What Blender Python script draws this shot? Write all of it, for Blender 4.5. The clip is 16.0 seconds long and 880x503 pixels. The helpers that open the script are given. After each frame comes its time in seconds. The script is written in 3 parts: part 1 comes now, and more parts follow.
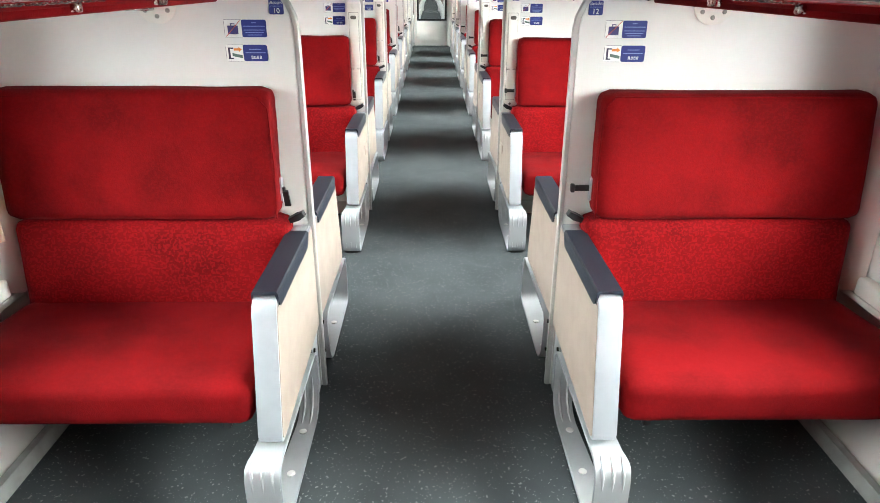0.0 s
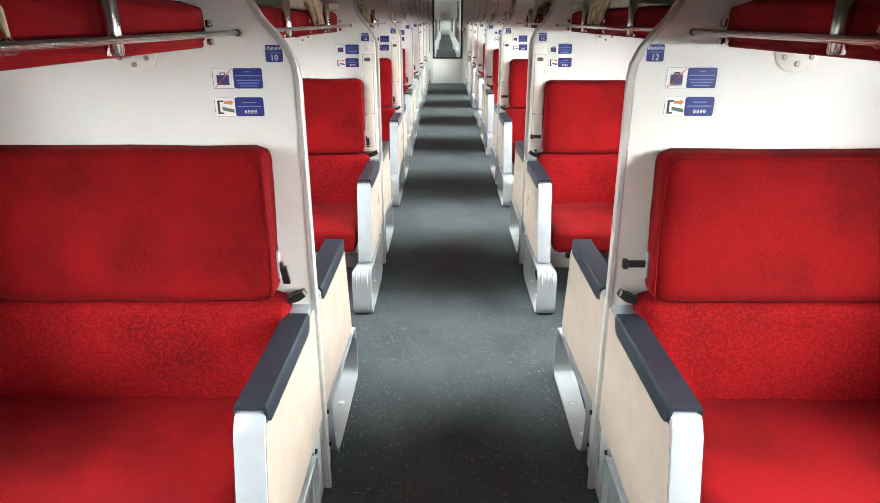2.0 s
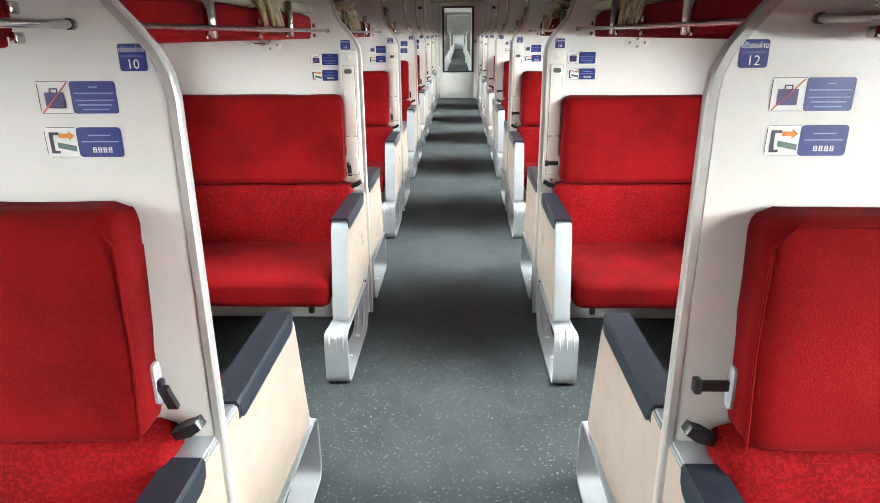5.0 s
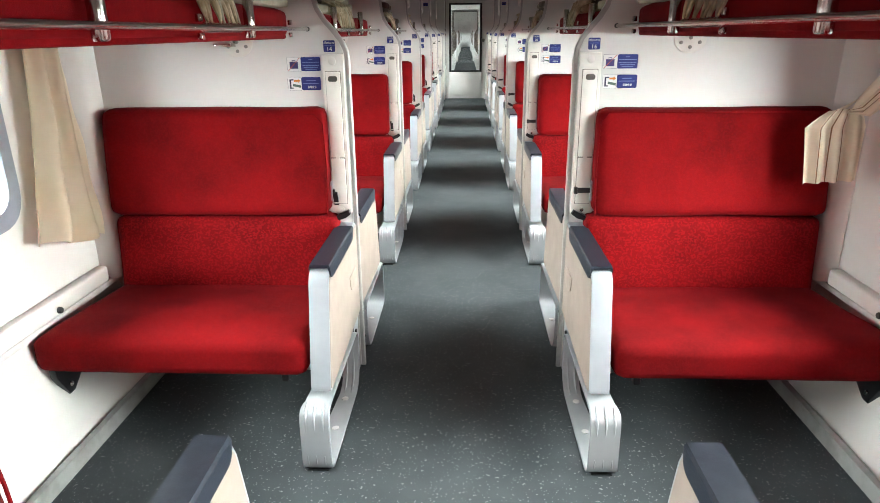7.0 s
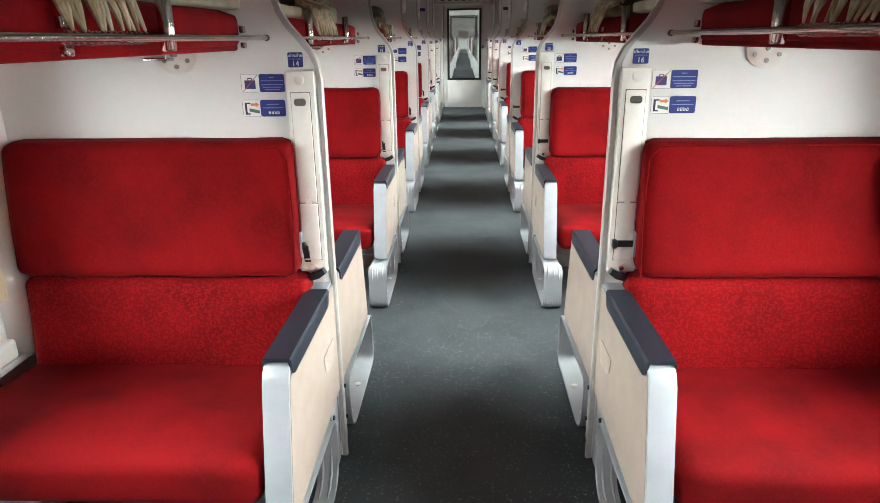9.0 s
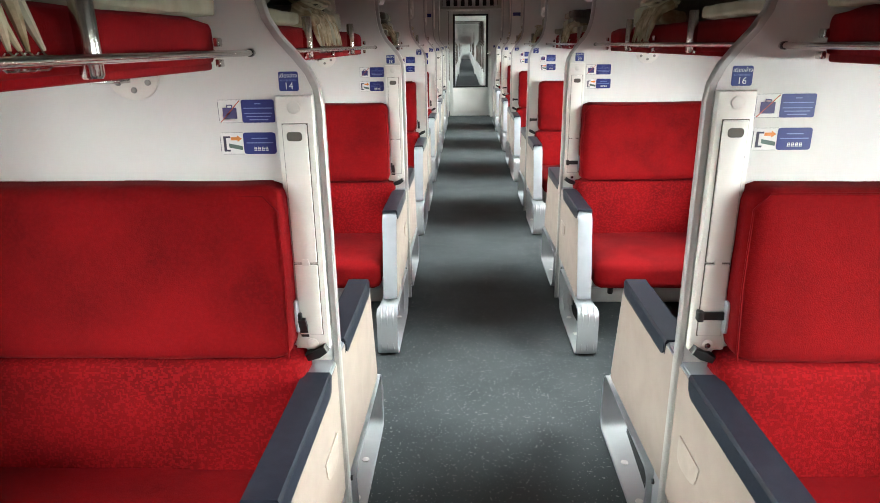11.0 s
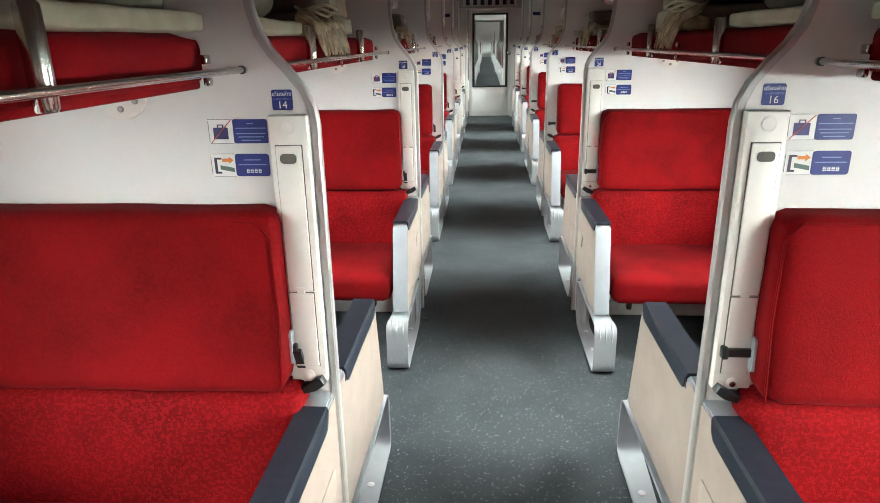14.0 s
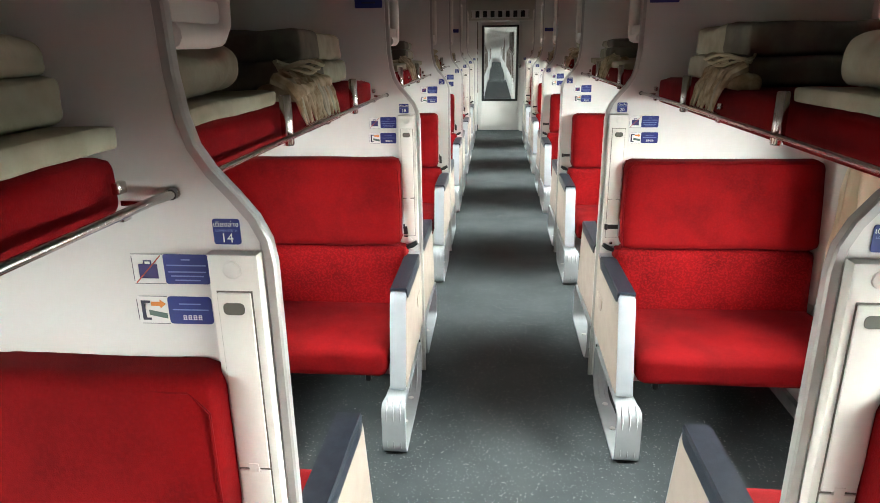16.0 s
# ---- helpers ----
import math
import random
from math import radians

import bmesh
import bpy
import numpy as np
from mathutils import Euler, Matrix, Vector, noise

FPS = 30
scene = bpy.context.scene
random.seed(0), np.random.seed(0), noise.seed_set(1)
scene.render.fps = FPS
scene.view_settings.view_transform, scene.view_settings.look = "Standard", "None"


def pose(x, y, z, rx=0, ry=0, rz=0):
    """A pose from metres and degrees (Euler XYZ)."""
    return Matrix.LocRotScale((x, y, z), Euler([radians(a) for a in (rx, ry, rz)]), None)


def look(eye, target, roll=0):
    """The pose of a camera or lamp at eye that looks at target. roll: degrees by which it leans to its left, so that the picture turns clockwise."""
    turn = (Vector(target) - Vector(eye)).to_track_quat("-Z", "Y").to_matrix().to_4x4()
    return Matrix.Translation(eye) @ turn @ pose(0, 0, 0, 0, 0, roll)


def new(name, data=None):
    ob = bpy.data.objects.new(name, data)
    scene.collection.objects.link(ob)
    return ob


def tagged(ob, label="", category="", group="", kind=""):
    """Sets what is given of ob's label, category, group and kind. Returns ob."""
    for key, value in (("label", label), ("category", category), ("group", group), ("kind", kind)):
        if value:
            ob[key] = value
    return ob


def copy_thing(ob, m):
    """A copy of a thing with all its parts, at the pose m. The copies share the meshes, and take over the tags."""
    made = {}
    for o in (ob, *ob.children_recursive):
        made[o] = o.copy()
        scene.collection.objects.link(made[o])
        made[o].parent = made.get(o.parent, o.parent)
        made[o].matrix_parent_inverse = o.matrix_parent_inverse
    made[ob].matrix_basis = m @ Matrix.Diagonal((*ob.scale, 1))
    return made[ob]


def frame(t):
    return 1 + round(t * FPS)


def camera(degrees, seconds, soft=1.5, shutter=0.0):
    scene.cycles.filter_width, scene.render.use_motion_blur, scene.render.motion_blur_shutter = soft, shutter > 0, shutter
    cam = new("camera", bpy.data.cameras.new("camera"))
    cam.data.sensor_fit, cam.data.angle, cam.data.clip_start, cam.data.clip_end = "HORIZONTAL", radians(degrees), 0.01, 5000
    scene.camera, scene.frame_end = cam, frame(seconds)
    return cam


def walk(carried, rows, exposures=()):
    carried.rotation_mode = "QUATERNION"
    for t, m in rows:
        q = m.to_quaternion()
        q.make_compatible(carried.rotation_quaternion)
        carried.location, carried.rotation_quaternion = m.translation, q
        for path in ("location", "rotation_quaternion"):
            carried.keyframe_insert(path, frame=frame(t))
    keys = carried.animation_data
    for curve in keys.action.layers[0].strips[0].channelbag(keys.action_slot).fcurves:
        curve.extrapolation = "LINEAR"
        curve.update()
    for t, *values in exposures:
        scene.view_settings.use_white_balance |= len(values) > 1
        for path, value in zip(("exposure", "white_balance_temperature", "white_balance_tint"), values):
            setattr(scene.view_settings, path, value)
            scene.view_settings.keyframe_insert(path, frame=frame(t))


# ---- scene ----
cam = camera(69.3, 16.0, soft=0.8)
PATH = [
    (0, (-0.01, -2.02, 1.424), (0.018, -0.179, 0.642), 0.2),
    (0.5, (-0.006, -1.931, 1.434), (-0.008, -0.06, 0.728), 0.3),
    (1, (-0.02, -1.792, 1.439), (-0.027, 0.082, 0.739), 0.1),
    (1.5, (-0.028, -1.731, 1.436), (-0.036, 0.146, 0.745), 0.1),
    (2, (-0.04, -1.657, 1.431), (-0.055, 0.222, 0.746), -0.1),
    (2.5, (-0.017, -1.528, 1.399), (-0.035, 0.352, 0.717), -0.2),
    (3, (0.008, -1.433, 1.386), (-0.015, 0.45, 0.714), -0.3),
    (3.5, (0.031, -1.362, 1.387), (-0.001, 0.522, 0.718), -0.4),
    (4, (0.039, -1.299, 1.394), (-0.009, 0.587, 0.731), -0.4),
    (4.2, (0.038, -1.259, 1.385), (-0.014, 0.63, 0.73), -0.4),
    (6.3, (0.046, -0.644, 1.382), (-0.023, 1.249, 0.739), -0.6),
    (6.5, (0.056, -0.614, 1.388), (-0.02, 1.278, 0.743), -0.6),
    (7, (0.027, -0.446, 1.385), (-0.052, 1.443, 0.734), -0.6),
    (7.5, (-0.016, -0.306, 1.396), (-0.091, 1.587, 0.754), -0.6),
    (8, (-0.047, -0.186, 1.394), (-0.124, 1.707, 0.756), -0.7),
    (8.5, (-0.023, -0.013, 1.382), (-0.095, 1.881, 0.742), -0.8),
    (9, (-0.001, 0.133, 1.394), (-0.074, 2.028, 0.759), -0.7),
    (9.5, (-0.036, 0.285, 1.39), (-0.108, 2.18, 0.753), -0.7),
    (9.7, (-0.046, 0.346, 1.388), (-0.122, 2.243, 0.758), -0.75),
    (11.8, (-0.105, 0.616, 1.426), (-0.186, 2.516, 0.807), -0.9),
    (12, (-0.084, 0.612, 1.421), (-0.171, 2.512, 0.803), -0.9),
    (12.5, (-0.096, 0.582, 1.43), (-0.194, 2.484, 0.819), -0.8),
    (13, (-0.12, 0.55, 1.442), (-0.233, 2.449, 0.824), -0.9),
    (13.5, (-0.1, 0.572, 1.456), (-0.223, 2.471, 0.839), -0.9),
    (14, (-0.063, 0.696, 1.448), (-0.203, 2.591, 0.822), -1.0),
    (14.5, (-0.01, 0.791, 1.443), (-0.164, 2.687, 0.823), -0.9),
    (15, (-0.022, 0.939, 1.448), (-0.188, 2.831, 0.821), -0.8),
    (15.5, (-0.059, 1.064, 1.525), (-0.227, 2.958, 0.903), -0.8),
    (16, (-0.066, 1.085, 1.61), (-0.232, 2.981, 0.994), -0.8),
]
walk(cam, [(t, look(eye, target, roll)) for t, eye, target, roll in PATH], [(0, -0.24, 6200, -1), (2, -0.2, 6200, -1), (3.5, -0.3, 6200, -1), (7, -0.33, 6200, -1), (9.5, -0.52, 6200, -1), (12.5, -0.52, 6200, -1), (14.5, -0.48, 6250, -3), (16, -0.34, 6300, -4)])

# ---------- light ----------
world = bpy.data.worlds.new("overcast_sky")
scene.world = world
world.use_nodes = True
_wn = world.node_tree.nodes
_sky = _wn.new("ShaderNodeTexSky")
_sky.sky_type, _sky.sun_disc = "NISHITA", False
_sky.sun_elevation, _sky.sun_rotation = radians(42), radians(100)
_sky.air_density, _sky.dust_density = 1.0, 3.0
world.node_tree.links.new(_sky.outputs[0], _wn["Background"].inputs[0])
_wn["Background"].inputs[1].default_value = 0.15


def window_light(name, side, radiance, colour, z0, z1, y0, y1):
    """The bright low band of overcast sky along one side of the carriage, under the platform roof."""
    lamp = bpy.data.lights.new(name, "AREA")
    lamp.shape, lamp.size, lamp.size_y, lamp.color = "RECTANGLE", y1 - y0, z1 - z0, colour
    lamp.energy = radiance * math.pi * (y1 - y0) * (z1 - z0)
    y, z = (y0 + y1) / 2, (z0 + z1) / 2
    lamp.spread = radians(140)
    ob = new(name, lamp)
    ob.matrix_world = look((side * 2.5, y, z), (side * 1.5, y, z - 0.17))
    return ob


window_light("daylight_west", -1, 50, (1.0, 0.995, 0.985), 1.35, 2.45, -3.2, 14.0)
window_light("daylight_east", 1, 72, (1.0, 0.99, 0.975), 1.10, 2.45, -3.2, 14.0)
window_light("daylight_west_beyond", -1, 34, (1.0, 0.995, 0.98), 1.25, 2.20, 14.4, 66.0)
window_light("daylight_east_beyond", 1, 34, (1.0, 0.995, 0.98), 1.25, 2.20, 14.4, 66.0)
_sun = bpy.data.lights.new("sun", "SUN")
_sun.energy, _sun.angle, _sun.color = 1.0, radians(14), (1.0, 0.96, 0.9)
new("sun", _sun).matrix_world = look((8, 3.5, 7.4), (0, 5.0, 0))

# ---------- materials ----------


def mat(name, colour, rough=0.5, metal=0.0, second=None, scale=20.0, bump=0.0, bump_scale=200.0, spots=None, sheen=0.0, low=0.4, high=0.65, coat=0.0, translucent=0.0):
    """A surface: base colour, a second tone in soft patches, fine relief, spots."""
    m = bpy.data.materials.new(name)
    m.use_nodes = True
    n, l = m.node_tree.nodes, m.node_tree.links
    b = n["Principled BSDF"]
    b.inputs["Roughness"].default_value, b.inputs["Metallic"].default_value = rough, metal
    b.inputs["Sheen Weight"].default_value, b.inputs["Coat Weight"].default_value = sheen, coat
    if sheen:
        b.inputs["Sheen Tint"].default_value = (1.0, 0.25, 0.28, 1)
        b.inputs["Specular IOR Level"].default_value = 0.08
    co = n.new("ShaderNodeTexCoord")
    info = n.new("ShaderNodeObjectInfo")
    shift = n.new("ShaderNodeVectorMath")
    shift.operation = "MULTIPLY_ADD"
    l.new(info.outputs["Random"], shift.inputs[0])
    shift.inputs[1].default_value = (7.3, 3.1, 5.7)
    l.new(co.outputs["Object"], shift.inputs[2])
    tex = n.new("ShaderNodeTexNoise")
    tex.inputs["Scale"].default_value, tex.inputs["Detail"].default_value = scale, 5
    l.new(shift.outputs[0], tex.inputs["Vector"])
    ramp = n.new("ShaderNodeValToRGB")
    ramp.color_ramp.elements[0].position, ramp.color_ramp.elements[1].position = low, high
    ramp.color_ramp.elements[0].color = (*colour, 1)
    ramp.color_ramp.elements[1].color = (*(second or [c * 0.9 for c in colour]), 1)
    l.new(tex.outputs["Fac"], ramp.inputs[0])
    out = ramp.outputs[0]
    if spots:
        vo = n.new("ShaderNodeTexNoise")
        vo.inputs["Scale"].default_value, vo.inputs["Detail"].default_value = spots[0], 2
        l.new(shift.outputs[0], vo.inputs["Vector"])
        r2 = n.new("ShaderNodeValToRGB")
        r2.color_ramp.elements[0].position, r2.color_ramp.elements[1].position = spots[1], spots[1] + 0.03
        r2.color_ramp.elements[0].color, r2.color_ramp.elements[1].color = (0, 0, 0, 1), (1, 1, 1, 1)
        l.new(vo.outputs["Fac"], r2.inputs[0])
        mix = n.new("ShaderNodeMixRGB")
        l.new(r2.outputs[0], mix.inputs[0])
        l.new(out, mix.inputs[1])
        mix.inputs[2].default_value = (*spots[2], 1)
        out = mix.outputs[0]
    l.new(out, b.inputs["Base Color"])
    rr = n.new("ShaderNodeMapRange")
    rr.inputs["To Min"].default_value, rr.inputs["To Max"].default_value = max(0.03, rough - 0.07), min(1, rough + 0.07)
    l.new(tex.outputs["Fac"], rr.inputs["Value"])
    l.new(rr.outputs[0], b.inputs["Roughness"])
    if bump:
        bt = n.new("ShaderNodeTexNoise")
        bt.inputs["Scale"].default_value, bt.inputs["Detail"].default_value = bump_scale, 3
        l.new(shift.outputs[0], bt.inputs["Vector"])
        bp = n.new("ShaderNodeBump")
        bp.inputs["Strength"].default_value, bp.inputs["Distance"].default_value = bump, 0.003
        l.new(bt.outputs["Fac"], bp.inputs["Height"])
        l.new(bp.outputs[0], b.inputs["Normal"])
    if translucent:
        tr = n.new("ShaderNodeBsdfTranslucent")
        l.new(out, tr.inputs["Color"])
        ms = n.new("ShaderNodeMixShader")
        ms.inputs[0].default_value = translucent
        l.new(b.outputs[0], ms.inputs[1])
        l.new(tr.outputs[0], ms.inputs[2])
        l.new(ms.outputs[0], n["Material Output"].inputs["Surface"])
    return m


def red_fabric(name, weave):
    """Red velour with a small woven block pattern and brushed, lighter and darker nap."""
    m = mat(name, (0.150, 0.0013, 0.0030), 0.85, 0, (0.095, 0.0008, 0.0019), 5, 0.3, 420, sheen=0.03)
    n, l = m.node_tree.nodes, m.node_tree.links
    b = n["Principled BSDF"]
    base = b.inputs["Base Color"].links[0].from_socket
    vec = [x for x in n if x.type == "VECT_MATH"][0]
    snap = n.new("ShaderNodeVectorMath")
    snap.operation = "SNAP"
    snap.inputs[1].default_value = (0.004, 0.004, 0.004)
    l.new(vec.outputs[0], snap.inputs[0])
    t = n.new("ShaderNodeTexNoise")
    t.inputs["Scale"].default_value, t.inputs["Detail"].default_value = 120, 1
    l.new(snap.outputs[0], t.inputs["Vector"])
    r = n.new("ShaderNodeValToRGB")
    r.color_ramp.elements[0].position, r.color_ramp.elements[1].position = 0.5, 0.56
    r.color_ramp.elements[0].color, r.color_ramp.elements[1].color = (0.0, 0.0, 0.0, 1), (weave, weave, weave, 1)
    l.new(t.outputs["Fac"], r.inputs[0])
    mx = n.new("ShaderNodeMixRGB")
    l.new(r.outputs[0], mx.inputs[0])
    l.new(base, mx.inputs[1])
    mx.inputs[2].default_value = (0.30, 0.007, 0.013, 1)
    l.new(mx.outputs[0], b.inputs["Base Color"])
    return m


RED = red_fabric("red_velour", 0.06)
WOVEN = red_fabric("red_velour_woven", 0.27)
WHITE = mat("white_laminate", (0.70, 0.685, 0.66), 0.32, 0, (0.665, 0.65, 0.622), 3, 0.03, 60)
COLUMN = mat("ivory_moulding", (0.76, 0.73, 0.68), 0.38, 0, (0.72, 0.69, 0.64), 6, 0.04, 90)
WALL = mat("wall_panel", (0.70, 0.68, 0.655), 0.4, 0, (0.655, 0.635, 0.60), 2.5, 0.03, 50)
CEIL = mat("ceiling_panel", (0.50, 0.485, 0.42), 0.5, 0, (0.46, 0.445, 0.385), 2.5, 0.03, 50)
CREAM = mat("cream_panel", (0.345, 0.280, 0.237), 0.4, 0, (0.325, 0.263, 0.222), 12, 0.05, 300)
ALU = mat("brushed_aluminium", (0.40, 0.42, 0.45), 0.4, 0.3, (0.36, 0.38, 0.41), 10)
FOOT = mat("satin_aluminium_foot", (0.48, 0.495, 0.515), 0.42, 0.35, (0.44, 0.455, 0.475), 8)
BOLT = mat("dull_steel_bolt", (0.30, 0.29, 0.27), 0.4, 0.7)
TRIM = mat("grey_trim", (0.48, 0.47, 0.455), 0.34, 0.4, (0.44, 0.43, 0.415), 20, 0.03, 200)
STRIPT = mat("pale_grey_strip", (0.60, 0.59, 0.57), 0.45, 0, (0.54, 0.53, 0.51), 20)
STEEL = mat("polished_steel", (0.58, 0.56, 0.53), 0.22, 1.0, (0.54, 0.52, 0.50), 8)
PAD = mat("slate_rubber_pad", (0.014, 0.017, 0.026), 0.40, 0, (0.022, 0.026, 0.037), 30, 0.08, 500)
PAD.node_tree.nodes["Principled BSDF"].inputs["Specular IOR Level"].default_value = 0.3
BLACK = mat("black_plastic", (0.012, 0.012, 0.013), 0.35)
# near-black that stands for the shade inside grille slots
DARK_GAP = mat("dark_gap", (0.02, 0.02, 0.02), 0.7)
FLOOR = mat("speckled_vinyl", (0.062, 0.069, 0.073), 0.6, 0, (0.049, 0.055, 0.059), 4, 0.05, 300, spots=(105, 0.652, (0.19, 0.20, 0.195)))
FLOOR.node_tree.nodes["Principled BSDF"].inputs["Specular IOR Level"].default_value = 0.05
BASEB = mat("grey_skirting", (0.30, 0.30, 0.29), 0.5, 0, (0.22, 0.22, 0.21), 12)
BLUE = mat("blue_print", (0.013, 0.021, 0.165), 0.35, 0, (0.015, 0.025, 0.18), 10)
PAPER = mat("white_print", (0.80, 0.79, 0.77), 0.35)
INK = mat("dark_ink", (0.03, 0.025, 0.06), 0.4)
PURPLE = mat("violet_ink", (0.045, 0.032, 0.15), 0.4)
CRIMSON = mat("dull_crimson_ink", (0.50, 0.09, 0.07), 0.4)
PULLC = mat("cream_moulding", (0.40, 0.335, 0.285), 0.4)
SLEEVE = mat("grey_brown_sleeve", (0.11, 0.095, 0.075), 0.9, 0, (0.16, 0.14, 0.11), 14, 0.6, 40)
ORANGE = mat("orange_ink", (0.75, 0.25, 0.04), 0.4)
GREEN = mat("grey_green_ink", (0.10, 0.15, 0.13), 0.4)
PALE = mat("pale_blue_print", (0.20, 0.25, 0.55), 0.4)
CURTAIN = mat("cream_curtain", (0.90, 0.84, 0.71), 0.9, 0, (0.88, 0.80, 0.65), 6, 0.3, 700, translucent=0.55)
# dark tone that paints the shade of the finger slot's hollow
SLOT = mat("shadowed_recess", (0.10, 0.09, 0.075), 0.6)
JOINT = mat("brown_joint", (0.16, 0.14, 0.12), 0.7)
STRIPE = mat("brown_curtain_stripe", (0.28, 0.17, 0.09), 0.9)
LINEN = mat("beige_linen", (0.36, 0.34, 0.255), 0.92, 0, (0.29, 0.27, 0.195), 14, 0.8, 40)
BROWN = mat("crumpled_tan_cloth", (0.24, 0.185, 0.105), 0.9, 0, (0.46, 0.39, 0.27), 26, 0.8, 45)
KRAFT = mat("tan_wrapped_cord", (0.50, 0.44, 0.30), 0.8)
GREYCAR = mat("next_carriage_panel", (0.62, 0.63, 0.62), 0.5, 0, (0.55, 0.56, 0.55), 3)

# ---------- mesh helpers ----------


def box(bm, x0, x1, y0, y1, z0, z1, bevel=0.0, seg=2):
    m = Matrix.Translation(((x0 + x1) / 2, (y0 + y1) / 2, (z0 + z1) / 2)) @ Matrix.Diagonal((abs(x1 - x0), abs(y1 - y0), abs(z1 - z0), 1))
    vs = bmesh.ops.create_cube(bm, size=1, matrix=m)["verts"]
    if bevel:
        es = list({e for v in vs for e in v.link_edges})
        bmesh.ops.bevel(bm, geom=es, offset=bevel, segments=seg, profile=0.5, affect="EDGES")
    return bm


def soft(bm, x0, x1, y0, y1, z0, z1, r, n=14, wob=0.0, seed=0.0, shape=None):
    """A padded block: rounded edges, faces that swell and wrinkle a little; shape may bend it."""
    c = Vector(((x0 + x1) / 2, (y0 + y1) / 2, (z0 + z1) / 2))
    h = Vector((abs(x1 - x0) / 2, abs(y1 - y0) / 2, abs(z1 - z0) / 2))
    tmp = bmesh.new()
    bmesh.ops.create_cube(tmp, size=2)
    bmesh.ops.subdivide_edges(tmp, edges=tmp.edges[:], cuts=n, use_grid_fill=True)
    r = min(r, h.x, h.y, h.z)
    for v in tmp.verts:
        p = Vector((math.copysign(abs(v.co[i]) ** 0.75, v.co[i]) * h[i] for i in range(3)))
        q = Vector((max(-h[i] + r, min(h[i] - r, p[i])) for i in range(3)))
        d = p - q
        p = q + (d.normalized() * r if d.length > 1e-6 else d)
        if wob:
            w = noise.noise_vector((p + c) * 5 + Vector((seed, seed * 2, 0))) * wob + noise.noise_vector((p + c) * 17 + Vector((seed, 0, 3))) * wob * 0.35
            p = p + w
        if shape:
            p = Vector(shape(p.x / h.x, p.y / h.y, p.z / h.z, p))
        v.co = p + c
    me = bpy.data.meshes.new("tmp")
    tmp.to_mesh(me)
    tmp.free()
    bm.from_mesh(me)
    bpy.data.meshes.remove(me)
    return bm


def tube(bm, pts, r, n=10, caps=True):
    """A round bar along a line of points."""
    pts = [Vector(p) for p in pts]
    rings = []
    a = None
    for i, p in enumerate(pts):
        d = (pts[min(i + 1, len(pts) - 1)] - pts[max(i - 1, 0)]).normalized()
        if a is None:
            a = d.orthogonal()
        a = a - d * a.dot(d)
        a = (a if a.length > 0.01 else d.orthogonal()).normalized()
        b = d.cross(a).normalized()
        rr = r[i] if isinstance(r, (list, tuple)) else r
        rings.append([bm.verts.new(p + a * rr * math.cos(k * 2 * math.pi / n) + b * rr * math.sin(k * 2 * math.pi / n)) for k in range(n)])
    for u, w in zip(rings, rings[1:]):
        for k in range(n):
            bm.faces.new((u[k], u[(k + 1) % n], w[(k + 1) % n], w[k]))
    if caps:
        bm.faces.new(rings[0])
        bm.faces.new(rings[-1])
    return bm


def prism(bm, poly, a0, a1, axis, bevel=0.0):
    """A plate with the outline poly: along x (poly y,z), along y (poly x,z) or along z (poly x,y)."""
    def at(p, a):
        return {"x": (a, p[0], p[1]), "y": (p[0], a, p[1]), "z": (p[0], p[1], a)}[axis]
    lo, hi = [bm.verts.new(at(p, a0)) for p in poly], [bm.verts.new(at(p, a1)) for p in poly]
    fs = [bm.faces.new(lo), bm.faces.new(hi[::-1])]
    k = len(poly)
    for i in range(k):
        bm.faces.new((lo[i], lo[(i + 1) % k], hi[(i + 1) % k], hi[i]))
    if bevel:
        es = list({e for f in fs for e in f.edges})
        bmesh.ops.bevel(bm, geom=es, offset=bevel, segments=2, profile=0.5, affect="EDGES")
    return bm


def round_poly(poly, r, n=4):
    """The outline with its corners rounded."""
    out, k = [], len(poly)
    for i in range(k):
        p, a, b = Vector(poly[i]), Vector(poly[i - 1]), Vector(poly[(i + 1) % k])
        rr = r[i] if isinstance(r, (list, tuple)) else r
        ra, rb = min(rr, (a - p).length * 0.45), min(rr, (b - p).length * 0.45)
        if rr <= 0:
            out.append(tuple(p))
            continue
        s, e = p + (a - p).normalized() * ra, p + (b - p).normalized() * rb
        for j in range(n + 1):
            t = j / n
            out.append(tuple(s * (1 - t) ** 2 + p * 2 * t * (1 - t) + e * t * t))
    return out


def ribbon(bm, pts, thick, x0, x1, closed=False):
    """A bent flat bar: the line pts (y, z) with a thickness, from x0 to x1 wide."""
    pts = [Vector(p) for p in pts]
    wide = x1 if callable(x1) else (lambda p: x1)
    k = len(pts)
    rows = []
    for i, p in enumerate(pts):
        a = pts[i - 1] if closed or i else p
        b = pts[(i + 1) % k] if closed or i < k - 1 else p
        d = (b - a).normalized()
        nn = Vector((-d.y, d.x)) * thick / 2
        rows.append([bm.verts.new((x, q.x, q.y)) for x, q in ((x0, p + nn), (wide(p), p + nn), (wide(p), p - nn), (x0, p - nn))])
    pairs = list(zip(rows, rows[1:])) + ([(rows[-1], rows[0])] if closed else [])
    for u, w in pairs:
        for j in range(4):
            bm.faces.new((u[j], u[(j + 1) % 4], w[(j + 1) % 4], w[j]))
    if not closed:
        bm.faces.new(rows[0])
        bm.faces.new(rows[-1])
    return bm


def disc(bm, centre, axis, r, h, n=14):
    c, a = Vector(centre), Vector(axis)
    return tube(bm, [c, c + a * h * 0.7, c + a * h], [r, r, r * 0.8], n)


